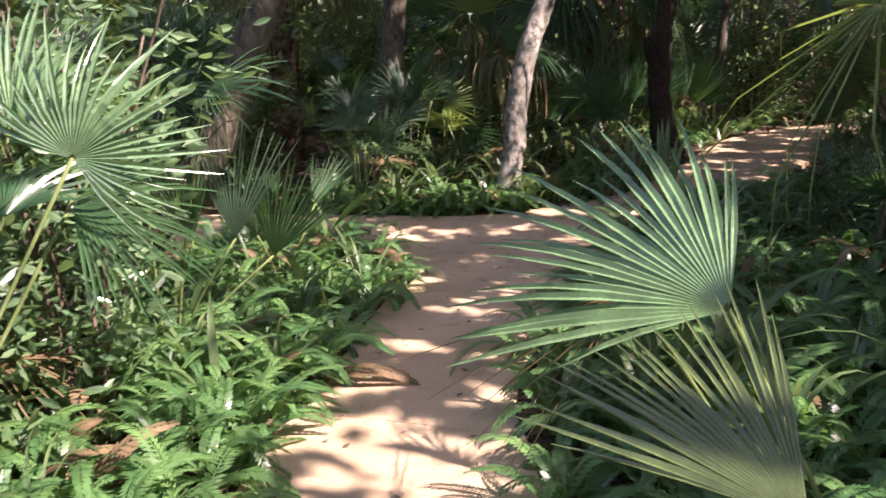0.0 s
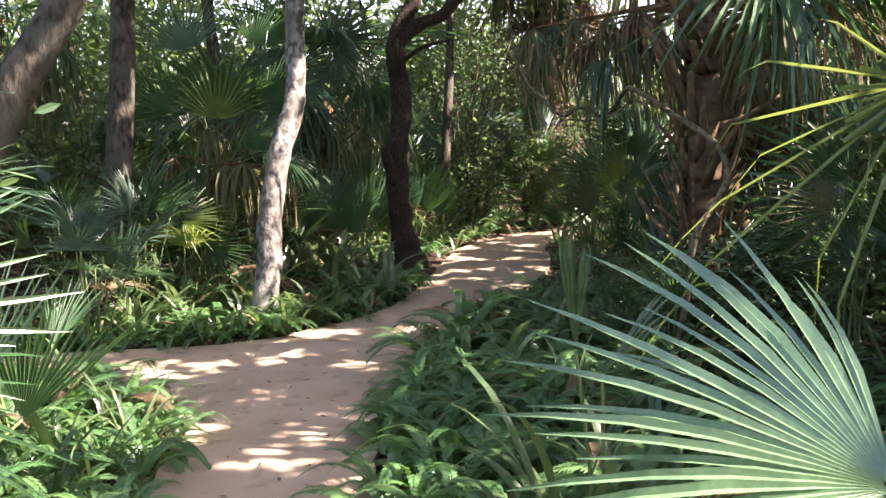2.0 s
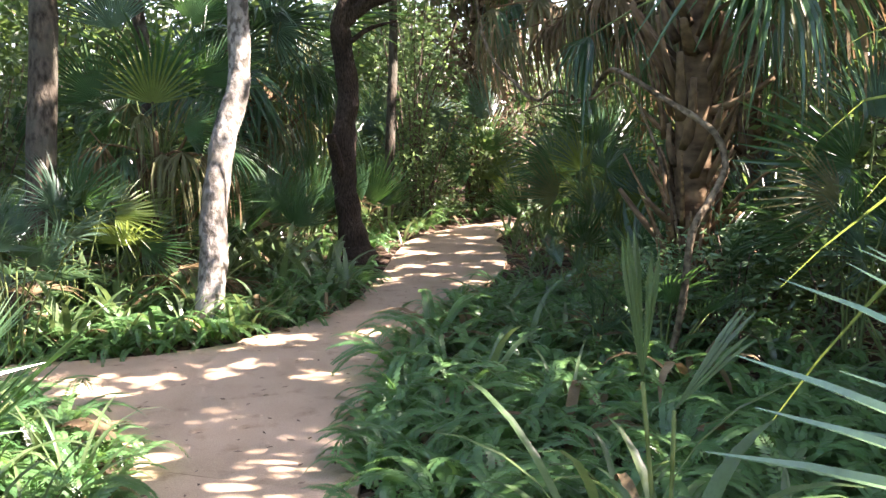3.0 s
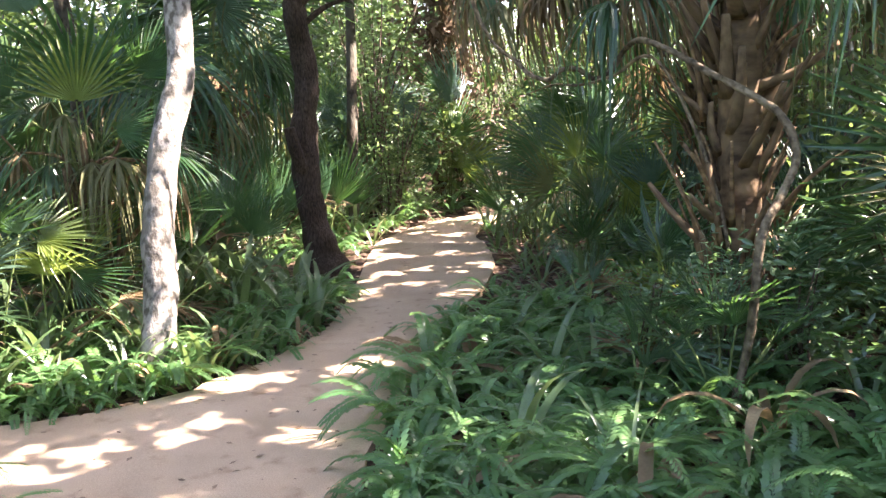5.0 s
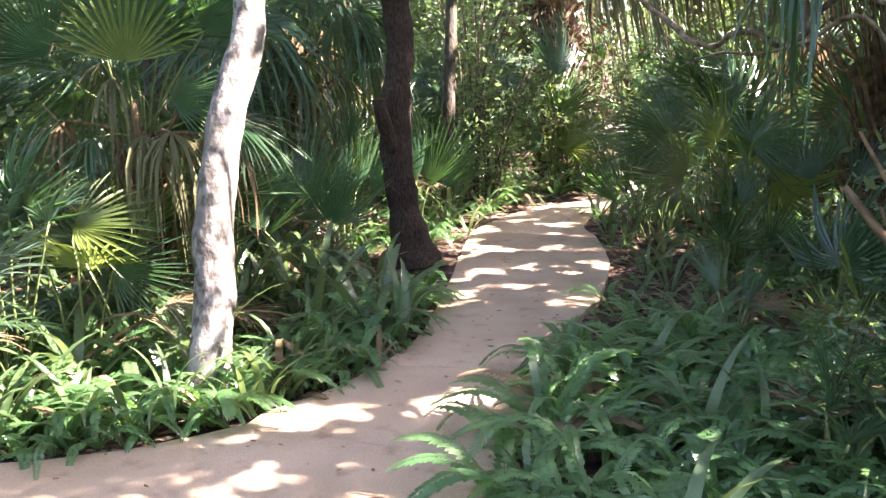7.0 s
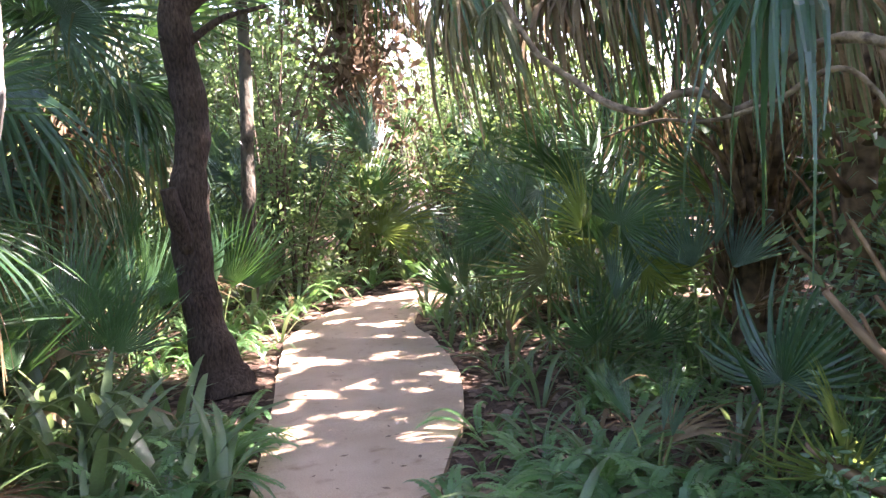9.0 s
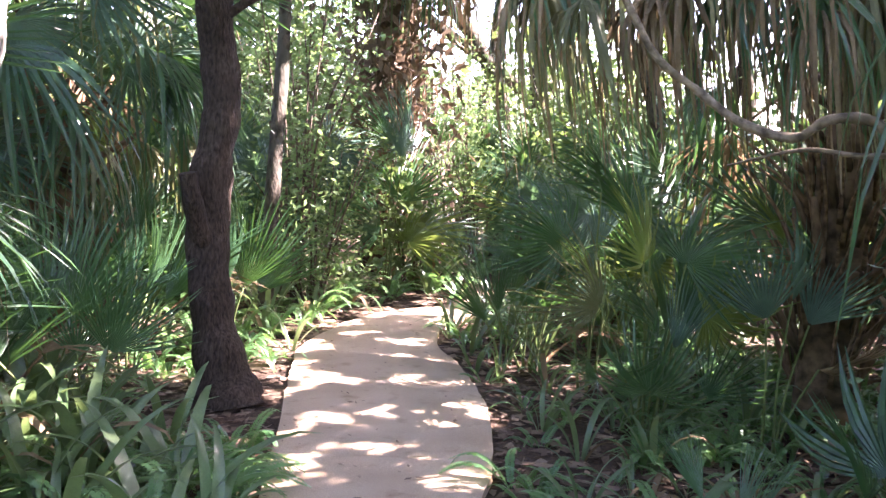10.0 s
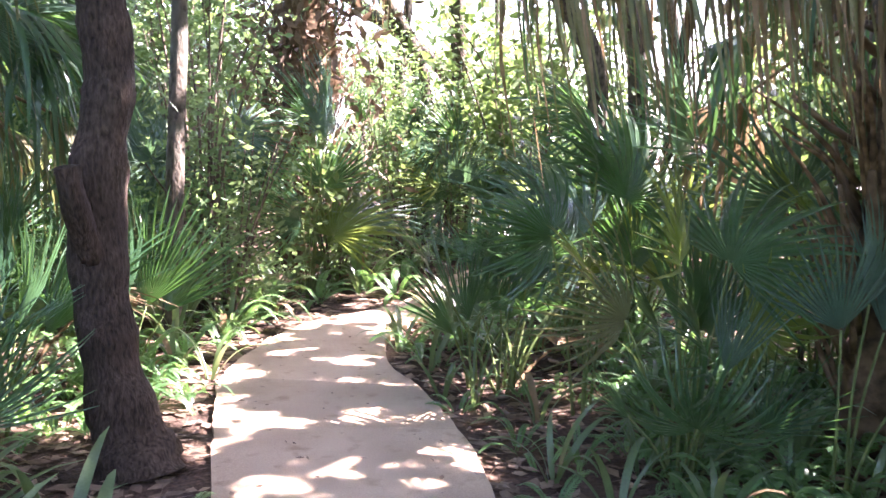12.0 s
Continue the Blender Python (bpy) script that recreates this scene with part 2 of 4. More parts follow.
def frond_mesh(name, mat, pairs=22, length=1.0, rise=0.55, seed=0, wide=0.13, blunt=1.0):
    """A sword fern's frond: an arching midrib along +x with leaflets to both sides."""
    rng = np.random.RandomState(seed)
    verts, faces = [], []

    def mid(s):
        return np.array((length * (0.9 * s - 0.1 * s * s), 0.06 * math.sin(3 * s + seed), length * (rise * 2.2 * s - rise * 2.0 * s * s)))
    for i in range(9):
        p = mid(i / 8)
        w = 0.006 * (1.1 - i / 8)
        verts += [p + (0, w, 0), p + (0, -w, 0)]
        if i:
            o = len(verts) - 4
            faces.append((o, o + 1, o + 3, o + 2))
    for i in range(pairs):
        s = 0.1 + 0.9 * i / pairs
        p, q = mid(s), mid(min(s + 0.04, 1.02))
        t = (q - p) / np.linalg.norm(q - p)
        size = wide * length * math.sin(math.pi * (0.16 + 0.84 * s)) ** 0.65 * rng.uniform(0.85, 1.1) + 0.008
        across = 0.92 * length / pairs * rng.uniform(1.2, 1.5)
        for side in (-1, 1):
            d = np.array((0.3 * t[0], side * 0.95, 0.3 * t[2] + rng.uniform(-0.3, -0.05)))
            o = len(verts)
            verts += [p - t * across * 0.5, p + d * size * (0.55 + 0.38 * blunt) - t * across * 0.32, p + d * size + t * across * 0.3, p + d * size * 0.4 + t * across * (0.3 + 0.25 * blunt)]
            faces.append((o, o + 1, o + 2, o + 3))
    return mesh_of(name, verts, faces, mat, False)


def strap_mesh(name, mat, length=1.0, wide=0.035, arch=0.6, seed=0, curl=0.0):
    """A long lance leaf, folded along its middle, that arches over."""
    verts, faces = [], []
    for i in range(9):
        s = i / 8
        a = radians(78) - arch * 1.9 * s * s
        if i == 0:
            p = np.zeros(3)
        else:
            p = p + np.array((math.cos(a), curl * s * 0.3, math.sin(a))) * length / 8
        w = wide * (math.sin(math.pi * (0.14 + 0.86 * s)) ** 0.8 + 0.03)
        verts += [p + (0, w, 0.35 * w), p + (0, 0, 0), p + (0, -w, 0.35 * w)]
        if i:
            o = 3 * (i - 1)
            faces += [(o, o + 1, o + 4, o + 3), (o + 1, o + 2, o + 5, o + 4)]
    return mesh_of(name, verts, faces, mat, True)


def leaf_quads(centres, size, rng, droop=0.3, narrow=0.45):
    """Pointed leaf quads of random turn about the given centres."""
    n = len(centres)
    d = rng.normal(size=(n, 3))
    d[:, 2] = d[:, 2] * 0.55 - droop
    d /= np.linalg.norm(d, axis=1)[:, None]
    u = np.cross(d, rng.normal(size=(n, 3)))
    u /= np.linalg.norm(u, axis=1)[:, None] + 1e-9
    nrm = np.cross(d, u)
    s = (size * rng.uniform(0.6, 1.3, n))[:, None]
    c = np.asarray(centres)
    return np.stack([c - d * s * 0.5, c + u * s * narrow * 0.5 - nrm * s * 0.06, c + d * s * 0.5, c - u * s * narrow * 0.5 - nrm * s * 0.06], 1)


def oval_leaves(name, centres, size, rng, mat):
    """Oval pointed leaves folded along the midrib, of random turn about the given centres."""
    q = leaf_quads(centres, size, rng, 0.25, 0.5)
    base, right, tip, left = q[:, 0], q[:, 1], q[:, 2], q[:, 3]
    rows = np.stack([base, base * 0.35 + right * 0.62 + tip * 0.03, tip * 0.45 + right * 0.55, tip, tip * 0.45 + left * 0.55, base * 0.35 + left * 0.62 + tip * 0.03], 1)
    n = len(rows)
    faces = [f for i in range(0, 6 * n, 6) for f in ((i, i + 1, i + 2, i + 3), (i + 3, i + 4, i + 5, i))]
    return mesh_of(name, rows.reshape(-1, 3), faces, mat, False)


STALK_MESH = mesh_of("stalk", *tube(smooth_line([(-1, 0, -0.06), (-0.5, 0, 0.0), (0, 0, 0)], 3), [0.011, 0.007, 0.006], 5), STALK)
STALK_DRY_MESH = mesh_of("dry_stalk", *tube(smooth_line([(-1, 0, -0.1), (-0.5, 0, 0.0), (0, 0, 0)], 3), [0.022, 0.013, 0.008], 5), STALK_DRY)
BLADES = {
    "green": [blade_mesh("fan_blade", FAN, 30, 1, 92, 0.4, 0.45, 0.65, 1, 0.18), blade_mesh("fan_blade", FAN, 26, 1, 62, 0.38, 0.3, 0.95, 2, 0.2),
              blade_mesh("fan_blade", FAN, 24, 1, 72, 0.42, 0.6, 0.6, 3, 0.16), blade_mesh("fan_blade", FAN, 28, 1, 105, 0.44, 0.5, 0.5, 24, 0.2)],
    "blue": [blade_mesh("blue_fan_blade", FAN_BLUE, 32, 1, 98, 0.42, 0.35, 0.5, 4, 0.16), blade_mesh("blue_fan_blade", FAN_BLUE, 28, 1, 70, 0.38, 0.3, 0.8, 5)],
    # "young" means the sun-yellowed colour, not the leaf's age
    "young": [blade_mesh("sunny_fan_blade", FAN_SUNNY, 26, 1, 105, 0.44, 0.3, 0.35, 6, 0.18), blade_mesh("sunny_fan_blade", FAN_SUNNY, 20, 1, 80, 0.35, 0.3, 0.5, 7)],
    "dead": [blade_mesh("dead_fan_blade", DEAD, 24, 1, 75, 0.35, 0.7, 0.9, 8, 0.2), hanging_blade("dead_fan_blade", DEAD, 20, 1, 9)],
    "olive": [hanging_blade("hanging_fan_blade", OLIVE, 26, 1, 10), hanging_blade("hanging_fan_blade", OLIVE, 26, 1, 11)],
    "olive_fan": [blade_mesh("faded_fan_blade", OLIVE, 22, 1, 70, 0.3, 0.3, 0.4, 17, 0.2)],
    "dead_fan": [blade_mesh("dead_fan_blade", DEAD, 22, 1, 70, 0.35, 0.4, 0.6, 18, 0.2)],
    "narrow": [blade_mesh("narrow_fan_blade", FAN, 17, 1, 36, 0.4, 0.06, 0.6, 14), blade_mesh("narrow_fan_blade", FAN_BLUE, 16, 1, 30, 0.35, 0.1, 0.7, 15)],
    "spiky": [blade_mesh("spiky_fan_blade", FAN, 16, 1, 60, 0.2, 0.1, 0.5, 16)],
    "upright": [blade_mesh("upright_fan_blade", STRAP, 5, 1, 10, 0.75, 0.1, 0.6, 19, 0.15)],
    "vee": [blade_mesh("stiff_fan_blade", FAN, 18, 1, 44, 0.4, 0.12, 0.8, 26, 0.15), blade_mesh("stiff_fan_blade", FAN, 15, 1, 32, 0.34, 0.2, 0.9, 27, 0.2)],
    "vee_blue": [blade_mesh("stiff_fan_blade", FAN_BLUE, 20, 1, 50, 0.45, 0.1, 0.6, 28, 0.12)],
    "hang": [hanging_blade("hanging_fan_blade", FAN, 28, 1, 12), hanging_blade("hanging_fan_blade", FAN, 28, 1, 13)],
}
FRONDS = [frond_mesh("fern_frond", FERN, 30, 1, 0.5, 1, 0.058), frond_mesh("fern_frond", FERN, 28, 1, 0.42, 2, 0.066, 0.5), frond_mesh("fern_frond", FERN, 32, 1, 0.62, 3, 0.064, 0.0)]
FRONDS_DRY = [frond_mesh("dry_fern_frond", FERN_DRY, 18, 1, 0.35, 4, 0.1)]
STRAPS = [strap_mesh("strap_leaf", STRAP, 1, 0.04, 0.65, 1), strap_mesh("strap_leaf", STRAP, 1, 0.032, 0.95, 2, 0.4), strap_mesh("strap_leaf", STRAP, 1, 0.036, 0.5, 3, -0.3)]
SEDGE = [strap_mesh("sedge_leaf", STRAP, 1, 0.012, 0.9, 4, 0.3), strap_mesh("sedge_leaf", STRAP, 1, 0.015, 0.6, 5, -0.3)]
STRAPS_DRY = [strap_mesh("dry_strap_leaf", DEAD, 1, 0.04, 1.35, 6, 0.5)]


def leaf_at(parent, origin, me, hub, aim, up, size, foot, dry=False, label=""):
    """A fan leaf with its hub at hub, its middle segment along aim, and a stalk that comes from foot."""
    hub, aim, foot = Vector(hub), Vector(aim).normalized(), Vector(foot)
    b = Matrix.Translation(hub - Vector(origin)) @ axes(aim, up)
    b = b @ Matrix.Diagonal((size, size, size, 1))
    blade = part("leaf", me, parent, label, b)
    run = hub - foot
    s = Matrix.Translation(hub - Vector(origin)) @ axes(run, (0, 0, 1)) @ Matrix.Diagonal((run.length, 1, 1, 1))
    part("stalk", STALK_DRY_MESH if dry else STALK_MESH, blade, "", b.inverted() @ s)
    return blade


def palmetto(at, count, size, stalk, kind, rng, label, spread=(38, 88), name="palmetto", dead=1):
    """A trunkless fan palm: leaves on stalks that rise from one crown."""
    at = Vector(at)
    p = thing(name, at, label, "palm", "palmettos of the undergrowth")
    for i in range(count + dead):
        is_dead = i >= count
        az = 2.4 * i + rng.uniform(-0.4, 0.4)
        el = radians(rng.uniform(5, 40) if is_dead else rng.uniform(*spread))
        d = Vector((math.cos(az) * math.cos(el), math.sin(az) * math.cos(el), math.sin(el)))
        hub = at + d * stalk * rng.uniform(0.7, 1.2) + Vector((0, 0, 0.08))
        tip = (d + Vector((math.cos(az), math.sin(az), 0.1)) * rng.uniform(-0.15, 0.35)).normalized()
        kinds = BLADES["dead"][:1] if is_dead else BLADES[kind if rng.rand() < 0.85 else "green"]
        leaf_at(p, at, kinds[rng.randint(len(kinds))], hub, tip, (0, 0, 1) if el < 1.35 else (-math.cos(az), -math.sin(az), 0.3),
                size * rng.uniform(0.75, 1.15), at + Vector((0, 0, 0.02)), is_dead)
    return p


def fern(at, count, size, rng, dry=0.05, name="fern", label="green sword fern clump with arching fronds by the path"):
    f = thing(name, at, label, "fern", "sword ferns along the path")
    for i in range(count):
        az = 2.4 * i + rng.uniform(-0.5, 0.5)
        s = size * rng.uniform(0.7, 1.2)
        me = FRONDS_DRY[0] if rng.rand() < dry else FRONDS[rng.randint(3)]
        part("frond", me, f, "", pose(0.02 * math.cos(az), 0.02 * math.sin(az), 0, rng.uniform(-12, 12), rng.uniform(-28, 12), math.degrees(az)) @ Matrix.Diagonal((s, s, s, 1)))
    return f


def strap_plant(at, count, size, rng, kinds=None, name="strap_leaf_plant", label="bright green plant with long arching strap leaves", dry=0.06):
    f = thing(name, at, label, "plant", name.replace("_", " ") + "s")
    kinds = kinds or STRAPS
    for i in range(count):
        az = 2.4 * i + rng.uniform(-0.5, 0.5)
        s = size * rng.uniform(0.6, 1.2)
        me = STRAPS_DRY[0] if rng.rand() < dry else kinds[rng.randint(len(kinds))]
        part("leaf", me, f, "", pose(0.02 * math.cos(az), 0.02 * math.sin(az), 0, rng.uniform(-10, 10), rng.uniform(-10, 22), math.degrees(az)) @ Matrix.Diagonal((s, s, s, 1)))
    return f


# ---- ground and path ----
LEFT = [(-1.3, -8), (-1.2, 0), (-1.4, 3.0), (-1.4, 4.2), (-1.42, 5.2), (-1.3, 6.4), (-1.1, 7.4), (-0.85, 8.2), (-0.39, 8.6), (0.12, 9.34), (0.54, 10.56), (0.88, 11.75), (1.06, 12.35), (1.3, 13.05),
        (1.85, 13.88), (2.45, 14.45), (3.5, 14.95), (5.0, 16.4), (9, 19)]
RIGHT = [(0.2, -8), (0.2, 0), (-0.25, 3.0), (-0.47, 3.9), (-0.42, 4.8), (-0.34, 5.6), (-0.17, 6.6), (0.18, 7.35), (0.49, 7.97), (0.96, 9.05), (1.6, 10.15), (2.0, 11.1), (2.2, 11.75), (2.31, 12.3),
         (2.4, 12.85), (2.7, 13.55), (3.25, 14.15), (5.4, 15.3), (9.5, 17.6)]
NEAR = [(-1.36, 5.95), (-1.65, 6.6), (-2.2, 6.85), (-4.0, 6.8), (-9, 6.4)]
FAR = [(-0.88, 8.17), (-1.5, 7.98), (-2.2, 8.0), (-4.0, 7.95), (-9, 7.7)]


def on_path(x, y, grow=0.0):
    """Whether a place lies on the concrete."""
    for a, b in ((LEFT, RIGHT), (FAR, NEAR)):
        ring = a + b[::-1]
        inside = False
        for (x1, y1), (x2, y2) in zip(ring, ring[1:] + ring[:1]):
            if (y1 > y) != (y2 > y) and x < (x2 - x1) * (y - y1) / (y2 - y1) + x1:
                inside = not inside
            if grow:
                ex, ey = x2 - x1, y2 - y1
                t = min(1, max(0, ((x - x1) * ex + (y - y1) * ey) / (ex * ex + ey * ey)))
                if math.hypot(x - x1 - t * ex, y - y1 - t * ey) < grow:
                    return True
        if inside:
            return True
    return False


def ground_height(x, y):
    far = max(0.0, math.hypot(x - 0.3, y - 8) - 11)
    z = -0.05 + 0.02 * noise.noise((x * 1.7, y * 1.7, 0)) + 0.1 * min(far, 10) / 10 * noise.noise((x * 0.3, y * 0.3, 3))
    return min(z, -0.03) if far <= 0 else z


def build_ground():
    xs = np.concatenate([[-400, -120, -60, -30, -18], np.arange(-12, 14.01, 0.3), [18, 30, 60, 120, 400]])
    ys = np.concatenate([[-400, -120, -60, -25], np.arange(-9, 24.01, 0.3), [30, 45, 70, 120, 400]])
    verts = [(x, y, ground_height(x, y)) for y in ys for x in xs]
    nx = len(xs)
    faces = [(j * nx + i, j * nx + i + 1, (j + 1) * nx + i + 1, (j + 1) * nx + i) for j in range(len(ys) - 1) for i in range(nx - 1)]
    tagged(new("ground", mesh_of("ground", verts, faces, SOIL)), "dark forest soil under leaf litter", "ground", kind="structure")


build_ground()


def slab(parent, left, right, drop=0.0):
    """One piece of the concrete path between two edge lines, 7 cm thick with worn edges."""
    verts, faces = [], []
    n, m = len(left), 6
    for i in range(n):
        for k in range(m + 1):
            p = np.array(left[i]) * (1 - k / m) + np.array(right[i]) * k / m
            edge = k in (0, m) or i in (0, n - 1)
            verts.append((p[0], p[1], (-0.006 if edge else 0.0) + 0.003 * noise.noise((p[0] * 2, p[1] * 2, 7))))
    top = len(verts)
    w = m + 1
    faces += [(i * w + k, i * w + k + 1, (i + 1) * w + k + 1, (i + 1) * w + k) for i in range(n - 1) for k in range(m)]
    rim = [k for k in range(w)] + [i * w + m for i in range(1, n)] + [(n - 1) * w + k for k in range(m - 1, -1, -1)] + [i * w for i in range(n - 2, 0, -1)]
    verts += [(verts[i][0], verts[i][1], -0.09) for i in rim]
    faces += [(rim[j], top + j, top + (j + 1) % len(rim), rim[(j + 1) % len(rim)]) for j in range(len(rim))]
    bm = bmesh.new()
    for v in verts:
        bm.verts.new(v)
    bm.verts.ensure_lookup_table()
    for f in faces:
        bm.faces.new([bm.verts[i] for i in f])
    bmesh.ops.recalc_face_normals(bm, faces=bm.faces)
    me = bpy.data.meshes.new("slab")
    bm.to_mesh(me)
    bm.free()
    me.materials.append(CONCRETE)
    part("slab", me, parent, "", Matrix.Translation((0, 0, -drop)))


def build_path():
    p = tagged(new("path"), "tan concrete footpath with dappled sun and worn edges", "path", kind="structure")
    for a, b, cuts in ((LEFT, RIGHT, (0, 6, 15, 27, 42, 51, 60, 69, 78, 92, 100, 108)), (FAR, NEAR, (0, 12, 18, 24))):
        la, lb = smooth_line(a, 6), smooth_line(b, 6)
        rng = np.random.RandomState(3)
        for line in (la, lb):
            line[1:-1] += rng.normal(size=(len(line) - 2, 2)) * 0.008
        for i, j in zip(cuts, cuts[1:]):
            l, r = la[i:j + 1].copy(), lb[i:j + 1].copy()
            for line in (l, r):
                line[0] += (line[1] - line[0]) * 0.012
                line[-1] += (line[-2] - line[-1]) * 0.012
            slab(p, l, r, 0.006 if a is FAR else 0.0)


build_path()


# ---- canopy gaps: where the sun comes through, as places on the ground and the gap's radius ----
def sun_foot(x, y, z):
    return x - SUN.x / SUN.z * z, y - SUN.y / SUN.z * z


GAPS = [(-0.68, 8.17, 0.13), (-0.5, 8.17, 0.09), (0.2, 8.2, 0.08), (0.05, 8.12, 0.07), (-0.38, 7.15, 0.08), (-0.98, 7.31, 0.06), (-1.39, 7.3, 0.08), (-1.81, 7.4, 0.1), (-0.82, 7.5, 0.05), (-0.3, 6.95, 0.06),
        (1.25, 11.95, 0.11), (1.1, 12.15, 0.08), (1.75, 11.85, 0.11), (2.2, 13.1, 0.1), (2.0, 12.5, 0.11), (1.28, 11.12, 0.07), (0.95, 11.06, 0.08), (1.54, 10.73, 0.08), (1.07, 10.5, 0.05), (1.39, 9.9, 0.1), (0.6, 10.4, 0.07),
        (2.4, 14.4, 0.14), (2.95, 14.5, 0.14), (1.9, 13.55, 0.1), (-1.2, 4.05, 0.09), (-1.25, 3.37, 0.14), (-0.84, 3.2, 0.2), (-0.5, 3.1, 0.1), (-1.63, 7.11, 0.07), (5.2, 16.6, 0.2)]
GAPS += [(*sun_foot(-1.0 + 0.11 * k, 8.7 + 0.22 * k, 1.0 + 0.36 * k), 0.1) for k in (0, 0.5, 1, 1.5, 2, 2.5)]
GAPS += [(6.5, 20.0, 1.5), (8.5, 22.0, 1.6), (5.0, 23.5, 1.4), (4.4, 18.6, 0.7), (3.1, 18.5, 1.0), (4.0, 19.8, 1.1), (2.9, 17.2, 0.9), (5.0, 18.6, 1.0)]
gap_rng = np.random.RandomState(11)
GAPS += [(*sun_foot(0.12, 2.1, 1.1), 0.12), (*sun_foot(0.02, 2.13, 1.14), 0.1), (*sun_foot(0.16, 2.16, 1.2), 0.1), (*sun_foot(-0.08, 1.98, 1.06), 0.11), (*sun_foot(0.1, 2.2, 1.32), 0.07), (*sun_foot(-0.2, 2.2, 1.2), 0.06), (*sun_foot(-0.25, 1.9, 1.02), 0.07), (*sun_foot(0.3, 1.9, 0.9), 0.14), (*sun_foot(-1.6, 2.3, 1.4), 0.2)]
GAPS += [(gap_rng.uniform(-3.2, -1.4), gap_rng.uniform(2.2, 6.8), gap_rng.uniform(0.07, 0.18)) for _ in range(46)]
GAPS += [(gap_rng.uniform(-2.6, -0.6), gap_rng.uniform(8.2, 9.6), gap_rng.uniform(0.06, 0.14)) for _ in range(12)]
GAPS += [(gap_rng.uniform(-4, 5.5), gap_rng.uniform(0, 16), gap_rng.uniform(0.03, 0.11)) for _ in range(430)]
GAPS += [(gap_rng.uniform(-9, 10), gap_rng.uniform(12, 26), gap_rng.uniform(0.1, 0.4)) for _ in range(130)]


GAPS += [(*sun_foot(gap_rng.uniform(-2.5, -0.75), gap_rng.uniform(8.2, 8.9), gap_rng.uniform(0.2, 0.5)), gap_rng.uniform(0.05, 0.12)) for _ in range(40)]
GAPS += [(*sun_foot(gap_rng.uniform(-0.6, 1.6), gap_rng.uniform(10.6, 14.6), 0.35), gap_rng.uniform(0.06, 0.16)) for _ in range(34)]
GAPS += [(*sun_foot(gap_rng.uniform(-3.3, -2.0), gap_rng.uniform(2.4, 4.8), gap_rng.uniform(1.2, 2.3)), gap_rng.uniform(0.08, 0.18)) for _ in range(34)]
GAPS += [(*sun_foot(-2.46 + 0.1 * k, 4.72, 0.69 + 0.13 * k), 0.1) for k in (-3, -1.5, 0, 1.5)] + [(*sun_foot(-2.8, 4.7, 0.35), 0.22)]
GAPS += [(*sun_foot(gap_rng.uniform(1.5, 4.6), gap_rng.uniform(10.4, 16), gap_rng.uniform(0.4, 1.2)), gap_rng.uniform(0.06, 0.17)) for _ in range(46)]
GAPS = GAPS[:30] + [g for g in GAPS[30:] if not (-0.75 < g[0] < 0.4 and 8.35 < g[1] < 12.2 or g[1] > 6.0 and on_path(g[0], g[1]))]
GAPS += [(*sun_foot(2.25, 6.85 + 0.12 * k, 1.0 + 0.3 * k), 0.14) for k in range(4)]
GAPS += [(*sun_foot(gap_rng.uniform(-0.3, 1.6), gap_rng.uniform(3.4, 7.5), 0.4), gap_rng.uniform(0.05, 0.09)) for _ in range(26)]
GAPS += [(*sun_foot(gap_rng.uniform(-2.6, -1.3), gap_rng.uniform(1.8, 4.4), 0.4), gap_rng.uniform(0.06, 0.15)) for _ in range(34)]
GAPS += [(*sun_foot(-0.93 + 0.24 * k, 8.86 + 0.35 * k, 1.2 + 0.85 * k), 0.09) for k in (0.2, 0.45, 0.7, 0.95)]
GAPS += [(*sun_foot(gap_rng.uniform(2.0, 3.6), gap_rng.uniform(9.2, 11.6), gap_rng.uniform(0.9, 1.9)), gap_rng.uniform(0.07, 0.16)) for _ in range(42)]
GAPS += [(*sun_foot(gap_rng.uniform(1.5, 3.6), gap_rng.uniform(8.9, 9.9), gap_rng.uniform(1.5, 2.5)), gap_rng.uniform(0.08, 0.16)) for _ in range(22)]
GAPS += [(*sun_foot(gap_rng.uniform(1.6, 3.6), gap_rng.uniform(6.0, 8.6), gap_rng.uniform(0.8, 2.4)), gap_rng.uniform(0.08, 0.18)) for _ in range(44)]
GAPS += [(*sun_foot(gap_rng.uniform(-2.5, -1.5), gap_rng.uniform(3.3, 4.2), gap_rng.uniform(1.4, 2.4)), gap_rng.uniform(0.08, 0.15)) for _ in range(16)]
GAPS = GAPS[:30] + [g for g in GAPS[30:] if not (g[1] > 6.0 and on_path(g[0], g[1]) or 0.4 < g[0] < 2.2 and 7.9 < g[1] < 10.2 or -0.2 < g[0] < 0.85 and 11.0 < g[1] < 12.2)]
GAPS += [(*sun_foot(0.15, 1.72, 1.0), 0.24)]
GAPS = [(x, y, min(r, 0.075)) if -0.5 < x < 1.6 and 3.2 < y < 7.6 and not on_path(x, y) else (x, y, r) for x, y, r in GAPS]
GAPS += [(*sun_foot(gap_rng.uniform(-2.4, -1.35), gap_rng.uniform(1.9, 3.6), 0.45), gap_rng.uniform(0.12, 0.24)) for _ in range(26)]
GAPS += [(-1.05, 3.5, 0.2), (-0.6, 3.45, 0.13)]
OPEN = GAPS[:30]


def blocks(x, y, z0, z1, r):
    """Whether something upright at x, y, from height z0 to z1 and r wide, would stand in one of the main shafts of sun."""
    h = math.hypot(SUN.x, SUN.y)
    ax, ay = SUN.x / h, SUN.y / h
